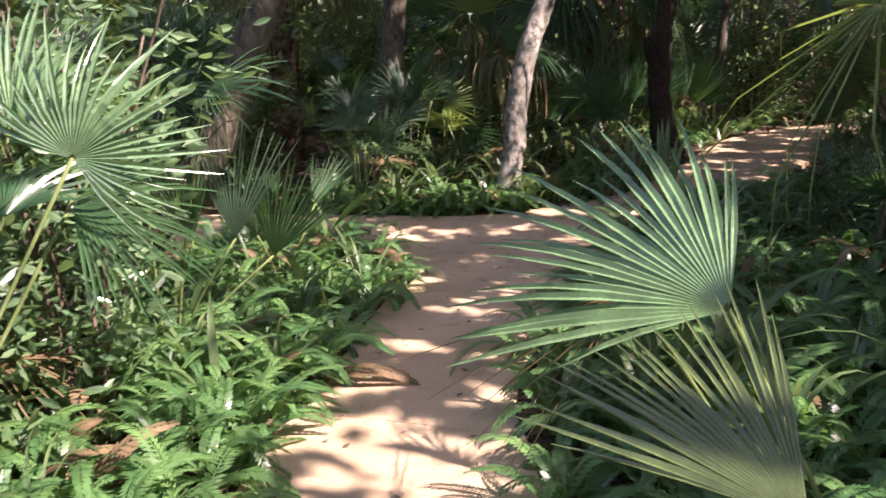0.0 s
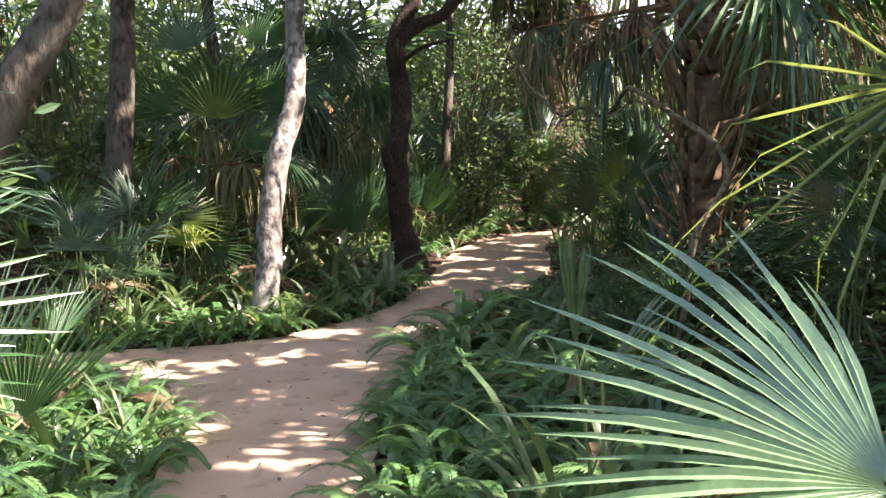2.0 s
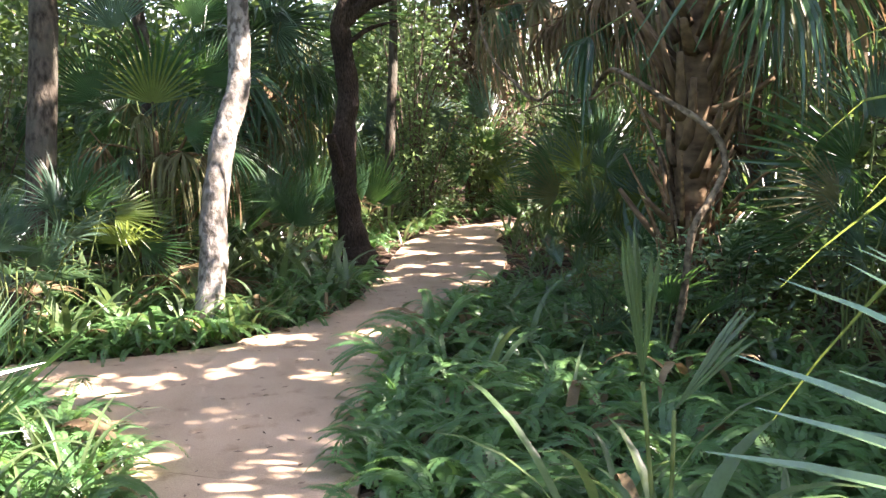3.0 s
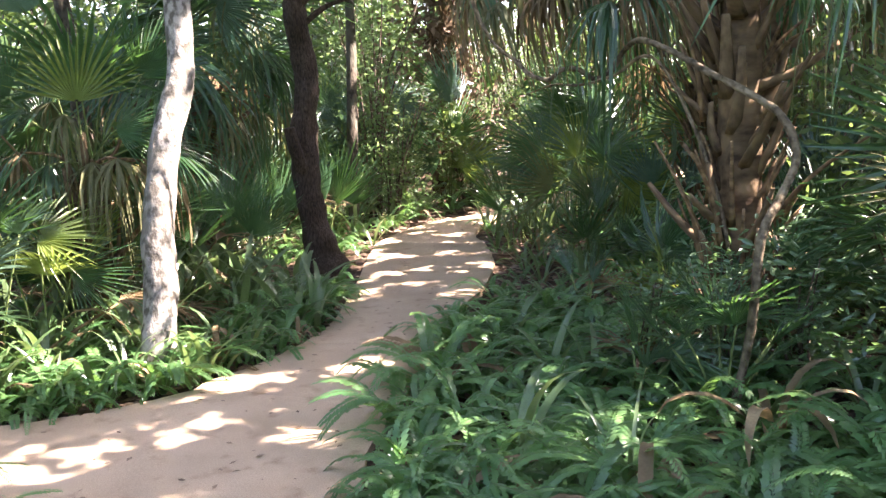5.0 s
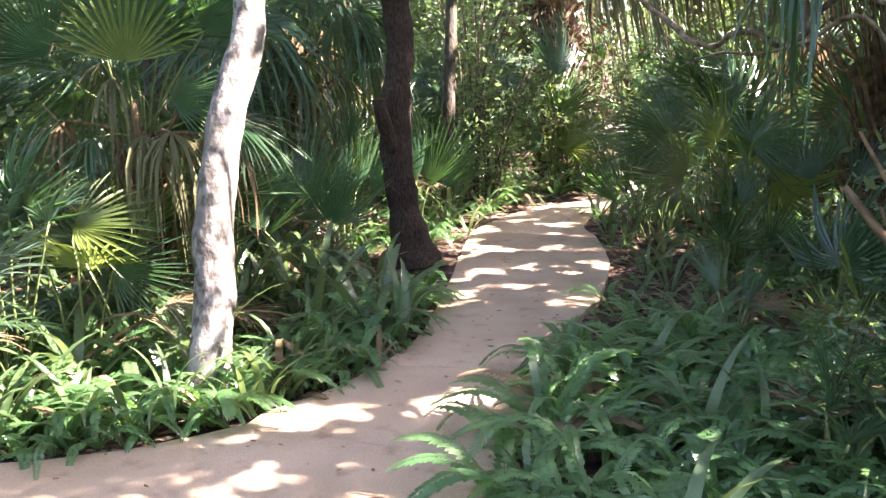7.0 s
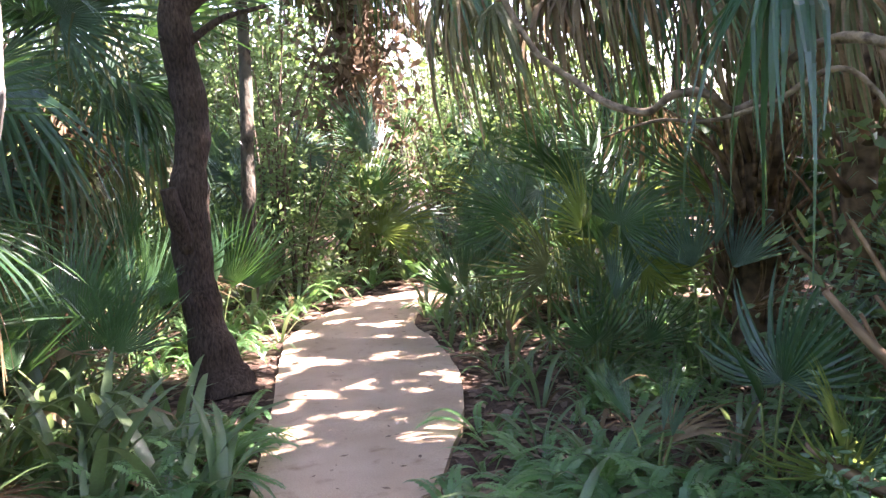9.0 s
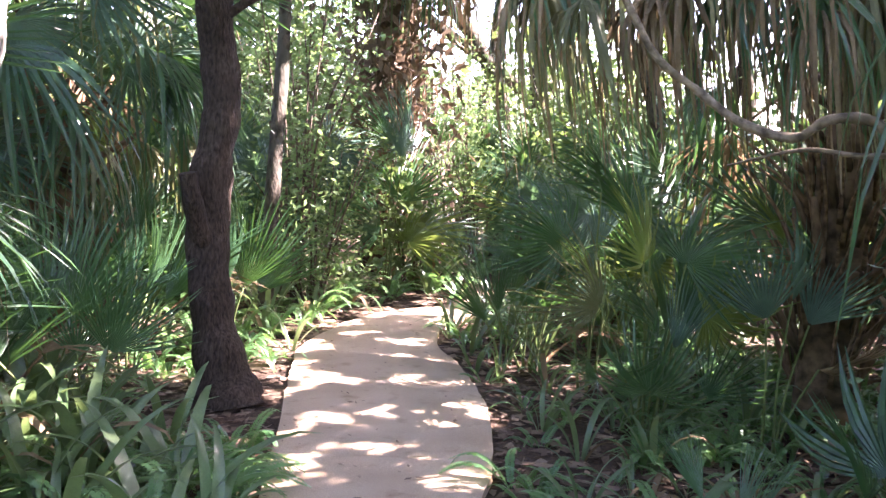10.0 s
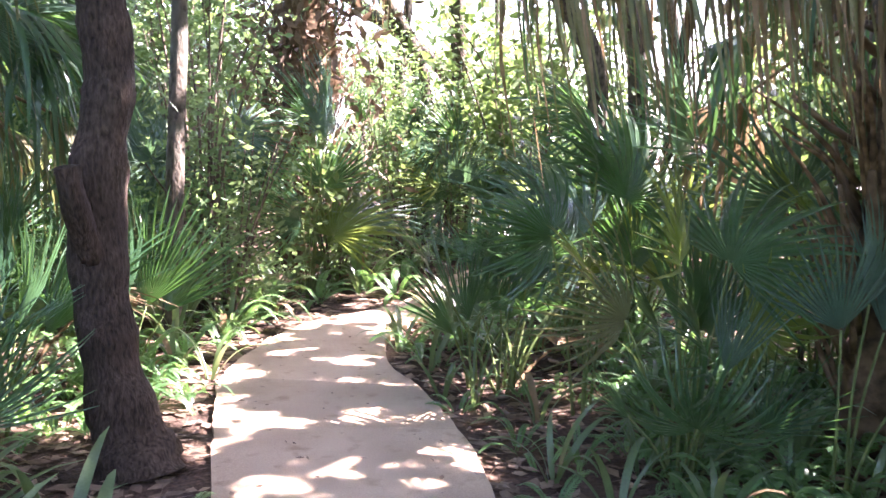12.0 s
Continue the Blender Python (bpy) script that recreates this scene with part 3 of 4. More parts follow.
    for gx, gy, gr in OPEN:
        along, across = (x - gx) * ax + (y - gy) * ay, -(x - gx) * ay + (y - gy) * ax
        if along > 0 and abs(across) < r + gr and z0 - r < along * SUN.z / h < z1 + 0.3:
            return True
    return False


def in_shade(c, size):
    """Which of the leaf centres keep clear of the gaps, seen along the sun."""
    gx, gy = c[:, 0] - SUN.x / SUN.z * c[:, 2], c[:, 1] - SUN.y / SUN.z * c[:, 2]
    h = math.hypot(SUN.x, SUN.y)
    ax, ay = SUN.x / h, SUN.y / h
    keep, stray = np.ones(len(c), bool), np.random.RandomState(len(c)).uniform(0, 1, len(c))
    for x, y, r in GAPS:
        dx, dy = gx - x, gy - y
        near = np.nonzero((np.abs(dx) < 3 * r + 0.4) & (np.abs(dy) < 3 * r + 0.4))[0]
        if not len(near):
            continue
        dx, dy = dx[near], dy[near]
        along, across = (dx * ax + dy * ay) * SUN.z, -dx * ay + dy * ax
        turn, th = 3.1 * x + 5.7 * y, np.arctan2(across, along)
        reach = (r + size * 0.3) * (1 + 0.3 * np.sin(3 * th + turn) + 0.22 * np.sin(5 * th - 2 * turn) + 0.15 * np.sin(9 * th + 3 * turn))
        keep[near] &= (along ** 2 + across ** 2 > reach ** 2) | (stray[near] < 0.02)
    return keep


# ---- trees ----
def crown_mesh(origin, centre, radius, count, size, rng, mat, flat=0.55):
    """A crown of many leaves gathered in sprays, with gaps and an uneven outline."""
    sprays = rng.normal(size=(count // 40 + 1, 3))
    sprays /= np.linalg.norm(sprays, axis=1)[:, None]
    sprays *= (rng.uniform(0.15, 1, len(sprays)) ** 0.45)[:, None] * radius
    sprays[:, 2] *= flat
    c = sprays[rng.randint(len(sprays), size=count)] + rng.normal(size=(count, 3)) * radius * (0.12, 0.12, 0.08) + np.array(centre)
    c = c[in_shade(c, size)]
    return quads_mesh("crown", leaf_quads(c, size, rng) - np.array(origin), mat)


def tree(name, points, radii, bark, label, crown, limbs=(), sides=14, rough=0.06, seed=0, leaf=CANOPY, count=3500):
    """A tree from its trunk line; crown is (centre, radius), limbs are (points, radii)."""
    at = Vector(points[0])
    t = thing(name, at, label, "tree")
    rel = [np.array(p) - np.array(at) for p in points]
    part("trunk", tube_mesh("trunk", rel, radii, bark, sides, rough, seed, 8), t)
    for pts, rads in limbs:
        part("limb", tube_mesh("limb", [np.array(p) - np.array(at) for p in pts], rads, bark, 9, rough, seed + 5, 6), t)
    if crown:
        part("crown", crown_mesh(at, crown[0], crown[1], count, 0.2, np.random.RandomState(seed + 40), leaf), t)
    return t


tree("leaning_pale_tree", [(-1.06, 8.5, -0.06), (-1.04, 8.55, 0.2), (-1.0, 8.64, 0.5), (-0.985, 8.73, 0.82), (-0.935, 8.84, 1.15), (-0.86, 9.0, 1.485), (-0.75, 9.14, 1.795), (-0.73, 9.24, 2.05), (-0.69, 9.3, 2.9),
                           (-0.5, 9.5, 4.4), (-0.3, 9.6, 5.6)],
     [0.14, 0.108, 0.105, 0.102, 0.1, 0.096, 0.092, 0.088, 0.08, 0.06, 0.03], BARK_PALE, "pale lichen-grey leaning tree with patchy bark, sunlit beside the path", ((-0.3, 9.6, 5.8), 1.8),
     [([(-0.7, 9.3, 2.9), (-0.3, 9.2, 3.6), (0.2, 9.1, 4.8)], [0.05, 0.02])], seed=1)
tree("dark_tree", [(0.5, 11.66, -0.06), (0.48, 11.7, 0.12), (0.42, 11.78, 0.45), (0.39, 11.84, 0.84), (0.4, 11.89, 1.34), (0.458, 11.9, 1.68), (0.458, 11.94, 2.05), (0.41, 11.93, 2.6), (0.66, 11.98, 3.1), (0.9, 12.1, 4.2), (1.0, 12.3, 5.8)],
     [0.24, 0.17, 0.138, 0.13, 0.128, 0.118, 0.114, 0.11, 0.09, 0.06, 0.03], BARK_DARK, "dark rough-barked tree with a cut branch stub beside the path", ((1.0, 12.2, 5.9), 1.9),
     [([(0.36, 11.78, 0.95), (0.27, 11.7, 1.2), (0.235, 11.68, 1.38)], [0.06, 0.062, 0.058]), ([(0.41, 11.93, 2.55), (0.7, 11.85, 2.78), (1.03, 11.8, 2.95), (1.6, 11.6, 3.8), (1.9, 11.4, 4.9)], [0.085, 0.07, 0.03]),
      ([(0.42, 11.93, 2.3), (0.7, 11.85, 2.5), (1.0, 11.75, 2.58)], [0.035, 0.014])], rough=0.1, seed=2)
tree("grey_tree", [(-2.44, 8.88, -0.06), (-2.4, 8.95, 0.25), (-2.28, 9.1, 0.9), (-2.2, 9.25, 1.9), (-2.15, 9.35, 2.9), (-2.1, 9.5, 4.2), (-2.0, 9.6, 5.6)],
     [0.16, 0.115, 0.11, 0.108, 0.1, 0.08, 0.03], BARK_GREY, "grey-barked tree standing among ferns", ((-2.0, 9.6, 6), 1.9), seed=3)
tree("thin_tree", [(1.22, 14.1, -0.06), (1.26, 14.2, 0.3), (1.33, 14.35, 1.2), (1.44, 14.6, 2.28), (1.5, 14.8, 3.5), (1.5, 15, 5.6)],
     [0.09, 0.068, 0.066, 0.064, 0.055, 0.02], BARK_GREY, "slim straight brown tree behind the ferns", ((1.5, 15, 6), 1.8), seed=4)
tree("leaning_grey_tree", [(-3.05, 4.72, -0.06), (-2.75, 4.73, 0.4), (-2.46, 4.74, 0.69), (-2.2, 4.77, 0.97), (-2.07, 4.8, 1.2), (-2.0, 4.83, 1.46), (-1.83, 4.86, 1.78), (-1.6, 4.91, 2.18), (-1.2, 5.0, 3.1), (-1.0, 5.2, 5)],
     [0.17, 0.13, 0.11, 0.1, 0.093, 0.09, 0.086, 0.082, 0.07, 0.03], BARK_GREY, "crooked leaning tree trunk among the palms", ((-1.0, 5.4, 5.8), 1.8), seed=5)
trees_rng = np.random.RandomState(21)
for x, y in ((-6.5, 13), (-3.8, 16), (-0.9, 18), (0.9, 21), (5.8, 20), (7.5, 16), (5.6, 6.5), (8.5, 9.5), (6.5, 1.5), (10.5, 14), (-7.5, 9), (-5.5, 4), (2.6, 25), (-4.5, 23), (9, 22), (10, 4.5), (-1.8, 13.8), (6.2, 12.4), (13, 20), (4.5, 28), (-8, 19)):
    r = trees_rng.uniform(0.05, 0.12)
    lean = trees_rng.uniform(-0.12, 0.12, 2)
    pts = [(x + lean[0] * z + 0.06 * math.sin(z * 2 + x), y + lean[1] * z, z) for z in (-0.06, 0.4, 1.2, 2.2, 3.4, 5, 6.5)]
    tree("woodland_tree", pts, [r * 1.5, r, r * 0.95, r * 0.9, r * 0.7, r * 0.5, 0.03], BARK_GREY if trees_rng.rand() < 0.7 else BARK_DARK,
         "slender grey woodland tree in the thicket", ((pts[-1][0], pts[-1][1], 6.0 if y < 15 else 7.6), 2.6), sides=9, seed=int(x * 7 + y * 13) % 97 + 60, count=4200)
# closed canopy on the sunny side, added out of view to cast the dappled shade
for i, (x, y) in enumerate([(x + 0.8 * ((j * 7) % 3 - 1), y) for j, y in enumerate((-5, -2, 1, 4, 7, 10, 13, 16, 19, 22)) for x in (1.8, 5.2, 8.6)]):
    fx = max(x, 6.0) + 0.7 * ((i * 5) % 4)
    tree("shade_tree", [(fx, y + 0.3, -0.06), (fx - 0.05, y + 0.3, 1.0), (fx - 0.2, y + 0.2, 2.6), (x * 0.5 + fx * 0.5, y, 4.6), (x + 1.2, y, 7.0)], [0.2, 0.14, 0.12, 0.09, 0.04], BARK_GREY,
         "tall shade tree, its leafy crown added out of view", ((x + 1.9 * SUN.x / SUN.z, y + 1.9 * SUN.y / SUN.z, 7.3), 2.7), sides=9, seed=200 + i, count=7800)


# ---- cabbage palms ----
def cabbage_palm(at, height, boots, stalks, live, hanging, rng, label, size=0.8, reach=0.9, trunk=0.15):
    at = Vector(at)
    p = thing("cabbage_palm", at, label, "palm")
    part("trunk", tube_mesh("trunk", [(0, 0, -0.06), (0.02, 0, height * 0.5), (0.05, 0.03, height)], [trunk * 1.15, trunk, trunk * 0.9], BOOT, 12, 0.1, 3), p)
    boot = mesh_of("boot", *tube(smooth_line([(0, 0, 0), (0.5, 0, 0.02), (1, 0, 0.12)], 3), [0.05, 0.036, 0.022], 6), BOOT)
    for i in range(boots):
        z = 0.12 + (height - 0.15) * i / boots
        az = 2.4 * i + rng.uniform(-0.6, 0.6)
        d = Vector((math.cos(az + rng.uniform(-0.9, 0.9)), math.sin(az), rng.uniform(0.3, 2.0)))
        part("boot", boot, p, "", Matrix.Translation((math.cos(az) * trunk * 0.75, math.sin(az) * trunk * 0.75, z)) @ axes(d, (0, 0, 1)) @ Matrix.Diagonal((rng.uniform(0.25, 0.62), rng.uniform(0.5, 1.1), rng.uniform(0.35, 0.8), 1)))
    for i in range(stalks):
        az = rng.uniform(0, 6.28)
        z = rng.uniform(0.25, height * 0.75)
        d = Vector((math.cos(az) + rng.uniform(-0.4, 0.4), math.sin(az) + rng.uniform(-0.4, 0.4), rng.uniform(0.5, 2.6))).normalized()
        ln = rng.uniform(0.35, 0.85)
        part("dead_stalk", STALK_DRY_MESH, p, "", Matrix.Translation(Vector((math.cos(az) * trunk * 0.7, math.sin(az) * trunk * 0.7, z)) + d * ln) @ axes(d, (0, 0, 1)) @ Matrix.Diagonal((ln, 0.95, 0.95, 1)))
    top = at + Vector((0.05, 0.03, height))
    for i in range(live + hanging):
        hang = i >= live
        az = 2.4 * i + rng.uniform(-0.3, 0.3)
        el = radians(rng.uniform(-35, 15) if hang else rng.uniform(5, 75))
        d = Vector((math.cos(az) * math.cos(el), math.sin(az) * math.cos(el), math.sin(el)))
        hub = top + d * reach * rng.uniform(0.6, 1.1)
        if blocks(hub.x, hub.y, hub.z - (0.9 if hang else 0.2) * size, hub.z + 0.2, 0.22 * size):
            continue
        if hang:
            k = ("dead", "dead", "olive", "olive", "hang")[rng.randint(5)]
            me = BLADES[k][-1] if k != "olive" else BLADES[k][rng.randint(2)]
            leaf_at(p, at, me, hub, (math.cos(az), math.sin(az), 0.0), (0, 0, 1), size * rng.uniform(0.9, 1.35), top, k != "hang", "brown hanging dead fan leaf" if k == "dead" else "")
        else:
            k = BLADES["green"] + BLADES["hang"][:1] + BLADES["olive"][:1]
            leaf_at(p, at, k[rng.randint(len(k))], hub, (d + Vector((0, 0, -0.7))).normalized() if rng.rand() < 0.6 else d, (0, 0, 1), size * rng.uniform(0.9, 1.2), top)
    return p


cabbage_palm((2.1, 7.15, -0.05), 2.5, 62, 26, 14, 5, np.random.RandomState(1), "old cabbage palm with a thick skirt of dead stalks", 0.9, 0.85, 0.12)
cabbage_palm((3.95, 10.3, -0.05), 2.4, 30, 70, 14, 10, np.random.RandomState(8), "cabbage palm with brown stalks and drooping fronds", 1.0, 1.2, 0.16)
curtain = cabbage_palm((3.75, 9.25, -0.05), 2.9, 30, 16, 8, 4, np.random.RandomState(9), "cabbage palm with a hanging curtain of faded fronds", 1.0, 1.4, 0.1)
far_palm = cabbage_palm((3.5, 17.5, -0.05), 4.2, 90, 30, 14, 12, np.random.RandomState(2), "cabbage palm trunk covered in brown leaf bases", 1.0, 1.0, 0.26)
young_palm = cabbage_palm((-1.45, 9.75, -0.05), 1.35, 20, 8, 10, 9, np.random.RandomState(3), "young cabbage palm with drooping dead fronds", 0.6, 0.55, 0.1)
grey_palm = cabbage_palm((-0.45, 13.2, -0.05), 2.0, 30, 8, 13, 12, np.random.RandomState(4), "grey-green cabbage palm with a ragged brown skirt", 1.0, 0.9, 0.14)
cabbage_palm((9.2, 15.2, -0.05), 3.4, 50, 10, 14, 14, np.random.RandomState(5), "tall cabbage palm behind the thicket", 1.1, 1.0, 0.18)
cabbage_palm((-4.2, 11.5, -0.05), 2.8, 40, 10, 14, 12, np.random.RandomState(6), "cabbage palm deep in the shade", 0.9, 0.9, 0.16)
cabbage_palm((3.6, 4.6, -0.05), 2.5, 30, 30, 11, 5, np.random.RandomState(7), "dark cabbage palm in the thicket by the path", 1.0, 1.1, 0.15)

# curled dead leaves that cling to the far trunk
shag = np.random.RandomState(66)
c = np.stack([shag.normal(size=1800) * 0.42, shag.normal(size=1800) * 0.42, shag.uniform(0.7, 4.2, 1800)], 1)
part("dead_leaves", quads_mesh("dead_leaves", leaf_quads(c, 0.2, shag, 0.9, 0.35), LITTER), far_palm, "curled brown dead leaves")
# fronds of these palms that show their faces
cr = np.random.RandomState(77)
O = Vector((3.75, 9.25, -0.05))
for i in range(30):
    hub = Vector((1.45 + 0.065 * i + cr.uniform(-0.1, 0.1), 9.75 - 0.027 * i + cr.uniform(-0.3, 0.3), 2.3 + cr.uniform(-0.05, 0.3)))
    k = ("olive", "dead", "olive", "dead", "hang")[cr.randint(5)]
    leaf_at(curtain, O, BLADES[k][-1], hub, (-0.9, cr.uniform(-0.3, 0.3), -0.2), (0, 0, 1), cr.uniform(0.7, 1.05), O + Vector((0, 0, 2.9)), k != "hang")
O = Vector((-1.45, 9.75, -0.05))
for hub, aim, size, k in (((-1.42, 9.35, 1.7), (0.05, -0.1, 1), 0.5, "young"), ((-1.85, 9.5, 1.75), (-0.6, -0.1, 0.7), 0.6, "green"), ((-1.0, 9.5, 1.85), (0.6, -0.1, 0.8), 0.6, "green"), ((-1.2, 9.4, 1.5), (0.8, -0.3, 0.1), 0.42, "green"),
                          ((-1.7, 9.6, 2.3), (-0.2, 0, 1), 0.6, "blue"), ((-1.1, 9.7, 2.35), (0.35, 0, 1), 0.6, "green")):
    leaf_at(young_palm, O, BLADES[k][1], hub, aim, (0.05, -0.9, 0.35), size, O + Vector((0, 0, 1.3)))
O = Vector((-0.45, 13.2, -0.05))
for hub, aim, size in (((-0.75, 12.6, 2.3), (0.5, -0.2, -0.5), 0.8), ((-1.2, 12.5, 2.0), (-0.7, -0.2, 0.2), 0.8), ((-0.3, 12.5, 2.6), (0.7, -0.2, 0.3), 0.8), ((-1.0, 12.5, 1.5), (0.6, -0.3, -0.1), 0.7), ((0.0, 12.9, 2.1), (0.6, -0.2, -0.1), 0.7)):
    leaf_at(grey_palm, O, BLADES["blue"][0], hub, aim, (0.05, -0.9, 0.45), size, O + Vector((0, 0, 2.0)))

# ---- palmettos ----
pal = np.random.RandomState(31)
near = thing("palmetto", (0.75, 1.9, -0.05), "large saw palmetto with glossy fan leaves beside the path", "palm", "palmettos of the undergrowth")
O = Vector((0.75, 1.9, -0.05))
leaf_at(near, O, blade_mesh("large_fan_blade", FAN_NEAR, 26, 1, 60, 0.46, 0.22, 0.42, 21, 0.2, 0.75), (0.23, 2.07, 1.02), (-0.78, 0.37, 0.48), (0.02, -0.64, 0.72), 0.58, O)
leaf_at(near, O, blade_mesh("olive_fan_blade", FAN_OLIVE, 26, 1, 38, 0.48, 0.1, 0.6, 22, 0.12, 0.55), (0.32, 1.56, 0.8), (-0.6, 0.6, 0.45), (0.15, -0.6, 0.7), 0.52, O, label="glossy fan leaf with a yellow-olive middle")
leaf_at(near, O, blade_mesh("withered_fan_blade", FERN_DRY, 9, 1, 24, 0.1, 0.2, 0.3, 25, 0.3), (0.02, 2.1, 1.05), (-0.7, -0.2, -0.5), (0.3, -0.6, 0.7), 0.5, O, label="withered narrow leaf tips")
leaf_at(near, O, BLADES["green"][0], (1.1, 2.4, 0.95), (0.3, 0.6, 0.4), (-0.4, -0.7, 0.6), 0.5, O)
leaf_at(near, O, blade_mesh("spiky_fan_blade", FAN_SUNNY, 13, 1, 120, 0.055, 0.45, 0.2, 23, 0.3), (0.63, 2.62, 1.67), (-0.45, 0.62, -0.2), (-0.5, -0.5, 0.7), 0.72, (1.15, 3.2, 0.2))
leaf_at(near, O, BLADES["green"][1], (1.1, 2.95, 1.95), (0.05, 0.4, 0.8), (-0.5, -0.8, 0.2), 0.6, O)
leaf_at(near, O, BLADES["dead"][0], (1.0, 1.5, 0.5), (0.5, -0.3, -0.1), (0, 0, 1), 0.45, O, True)
left_fan = thing("palmetto", (-2.1, 1.9, -0.05), "saw palmetto with broad glossy fans over the ferns", "palm", "palmettos of the undergrowth")
O = Vector((-2.1, 1.9, -0.05))
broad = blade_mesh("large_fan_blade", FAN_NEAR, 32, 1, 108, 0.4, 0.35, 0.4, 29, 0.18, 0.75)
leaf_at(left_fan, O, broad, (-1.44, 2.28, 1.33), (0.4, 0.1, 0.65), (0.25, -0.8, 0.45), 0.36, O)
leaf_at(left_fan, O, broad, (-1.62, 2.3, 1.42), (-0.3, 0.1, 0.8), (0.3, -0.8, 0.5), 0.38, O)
leaf_at(left_fan, O, BLADES["green"][1], (-1.5, 2.35, 1.2), (0.75, 0.2, -0.35), (0.1, -0.6, 0.75), 0.42, O)
leaf_at(left_fan, O, BLADES["green"][0], (-1.9, 2.6, 1.1), (-0.2, 0.4, 0.3), (0.1, -0.5, 0.8), 0.45, O)
spiky = thing("palmetto", (-2.4, 4.45, -0.05), "small palmetto with stiff narrow fans before a crooked trunk", "palm", "palmettos of the undergrowth")
O = Vector((-2.4, 4.45, -0.05))
leaf_at(spiky, O, BLADES["green"][1], (-2.05, 4.5, 1.35), (0.6, -0.2, 0.1), (0, -0.5, 0.8), 0.42, O)
leaf_at(spiky, O, BLADES["narrow"][1], (-1.95, 4.45, 0.6), (0.12, -0.1, 0.9), (0.2, -0.9, 0.2), 0.62, O)
leaf_at(spiky, O, BLADES["narrow"][0], (-1.85, 4.7, 0.45), (0.3, -0.1, 0.85), (0.2, -0.9, 0.2), 0.55, O)
leaf_at(spiky, O, BLADES["narrow"][0], (-2.2, 4.5, 0.6), (-0.2, -0.1, 0.85), (0.2, -0.9, 0.2), 0.55, O)
leaf_at(spiky, O, BLADES["young"][0], (-2.3, 4.2, 1.2), (-0.5, -0.3, 0.5), (0, -0.7, 0.7), 0.4, O)
for x, y, count, size, stalk, kind, label in (
        (-2.07, 8.95, 8, 0.40, 0.83, "blue", "blue-green palmetto at the foot of a grey tree"),
        (-1.56, 9.47, 8, 0.40, 0.77, "young", "palmetto in a sun patch, its light coloured into yellow-green leaves"),
        (-1.05, 11.3, 8, 0.45, 0.83, "green", "green palmetto with upright fans"),
        (0.05, 13.34, 8, 0.45, 0.77, "green", "green palmetto with upright fans"),
        (-3.06, 10.42, 8, 0.50, 0.99, "green", "dark palmetto under the trees"),
        (-2.78, 4.45, 7, 0.40, 0.88, "green", "palmetto rising out of the ferns"),
        (-2.2, 5.75, 6, 0.45, 0.5, "narrow", "grey-green palmetto with narrow upright fans"),
        (-3.28, 3.06, 8, 0.50, 0.88, "green", "palmetto rising out of the ferns"),
        (2.81, 12.09, 8, 0.47, 0.77, "green", "green palmetto beside the path"),
        (3.91, 13.00, 8, 0.47, 0.83, "young", "palmetto beside the path with leaves coloured as if sunlit"),
        (2.20, 6.87, 6, 0.38, 0.5, "green", "low spiky palmetto among ferns"),
        (1.8, 8.55, 3, 0.4, 0.3, "narrow", "tan and green low palmetto over the litter"),
        (3.03, 6.18, 8, 0.54, 0.99, "green", "palmetto in deep shade"),
        (3.60, 8.40, 8, 0.50, 0.88, "blue", "palmetto in deep shade")):
    palmetto((x, y, -0.05), count, size, stalk, kind, pal, label)
for x, y, count, size, stalk, kind, label in (
        (2.25, 17.50, 8, 0.47, 0.77, "green", "palmetto in the far thicket"),
        (4.60, 20.97, 8, 0.50, 0.88, "young", "palmetto in the far thicket with leaves coloured as if sunlit"),
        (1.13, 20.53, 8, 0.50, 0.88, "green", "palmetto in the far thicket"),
        (7.62, 20.53, 8, 0.50, 0.88, "young", "palmetto in the far thicket with leaves coloured as if sunlit"),
        (5.78, 13.54, 8, 0.50, 0.99, "green", "palmetto in the far thicket"),
        (5.66, 18.26, 8, 0.56, 0.99, "green", "palmetto in the far thicket"),
        (-2.23, 13.77, 8, 0.50, 0.99, "green", "palmetto in the far thicket"),
        (-1.48, 20.98, 8, 0.56, 1.10, "blue", "palmetto in the far thicket"),
        (-4.79, 16.99, 8, 0.56, 1.10, "green", "palmetto in the far thicket"),
        (-4.84, 9.75, 8, 0.56, 0.99, "green", "palmetto in the far thicket"),
        (5.50, 10.53, 8, 0.56, 0.99, "green", "palmetto in the far thicket"),
        (12.49, 16.64, 8, 0.56, 1.10, "green", "palmetto in the far thicket"),
        (8.30, 15.16, 8, 0.56, 1.10, "green", "palmetto in the far thicket"),
        (-0.58, 17.67, 8, 0.56, 1.10, "green", "palmetto in the far thicket"),
        (2.6, 3.2, 8, 0.5, 0.9, "green", "palmetto in deep shade"), (2.9, 4.3, 8, 0.5, 1.0, "green", "palmetto in deep shade"), (1.35, 6.9, 3, 0.4, 0.25, "narrow", "low yellowing palmetto among ferns"),
        (-1.0, 10.5, 8, 0.45, 0.8, "green", "green palmetto with upright fans"), (1.66, 6.6, 8, 0.36, 0.42, "spiky", "low spiky palmetto in front of the old palm"), (-2.3, 8.1, 6, 0.36, 0.8, "blue", "pale blue-green palmetto under a grey tree")):
    palmetto((x, y, -0.05), count, size, stalk, kind, pal, label)


face = np.random.RandomState(19)


def facing(at, fans, label):
    """A palmetto whose fans are set one by one: hub, aim, size, kind."""
    at = Vector(at)
    p = thing("palmetto", at, label, "palm", "palmettos of the undergrowth")
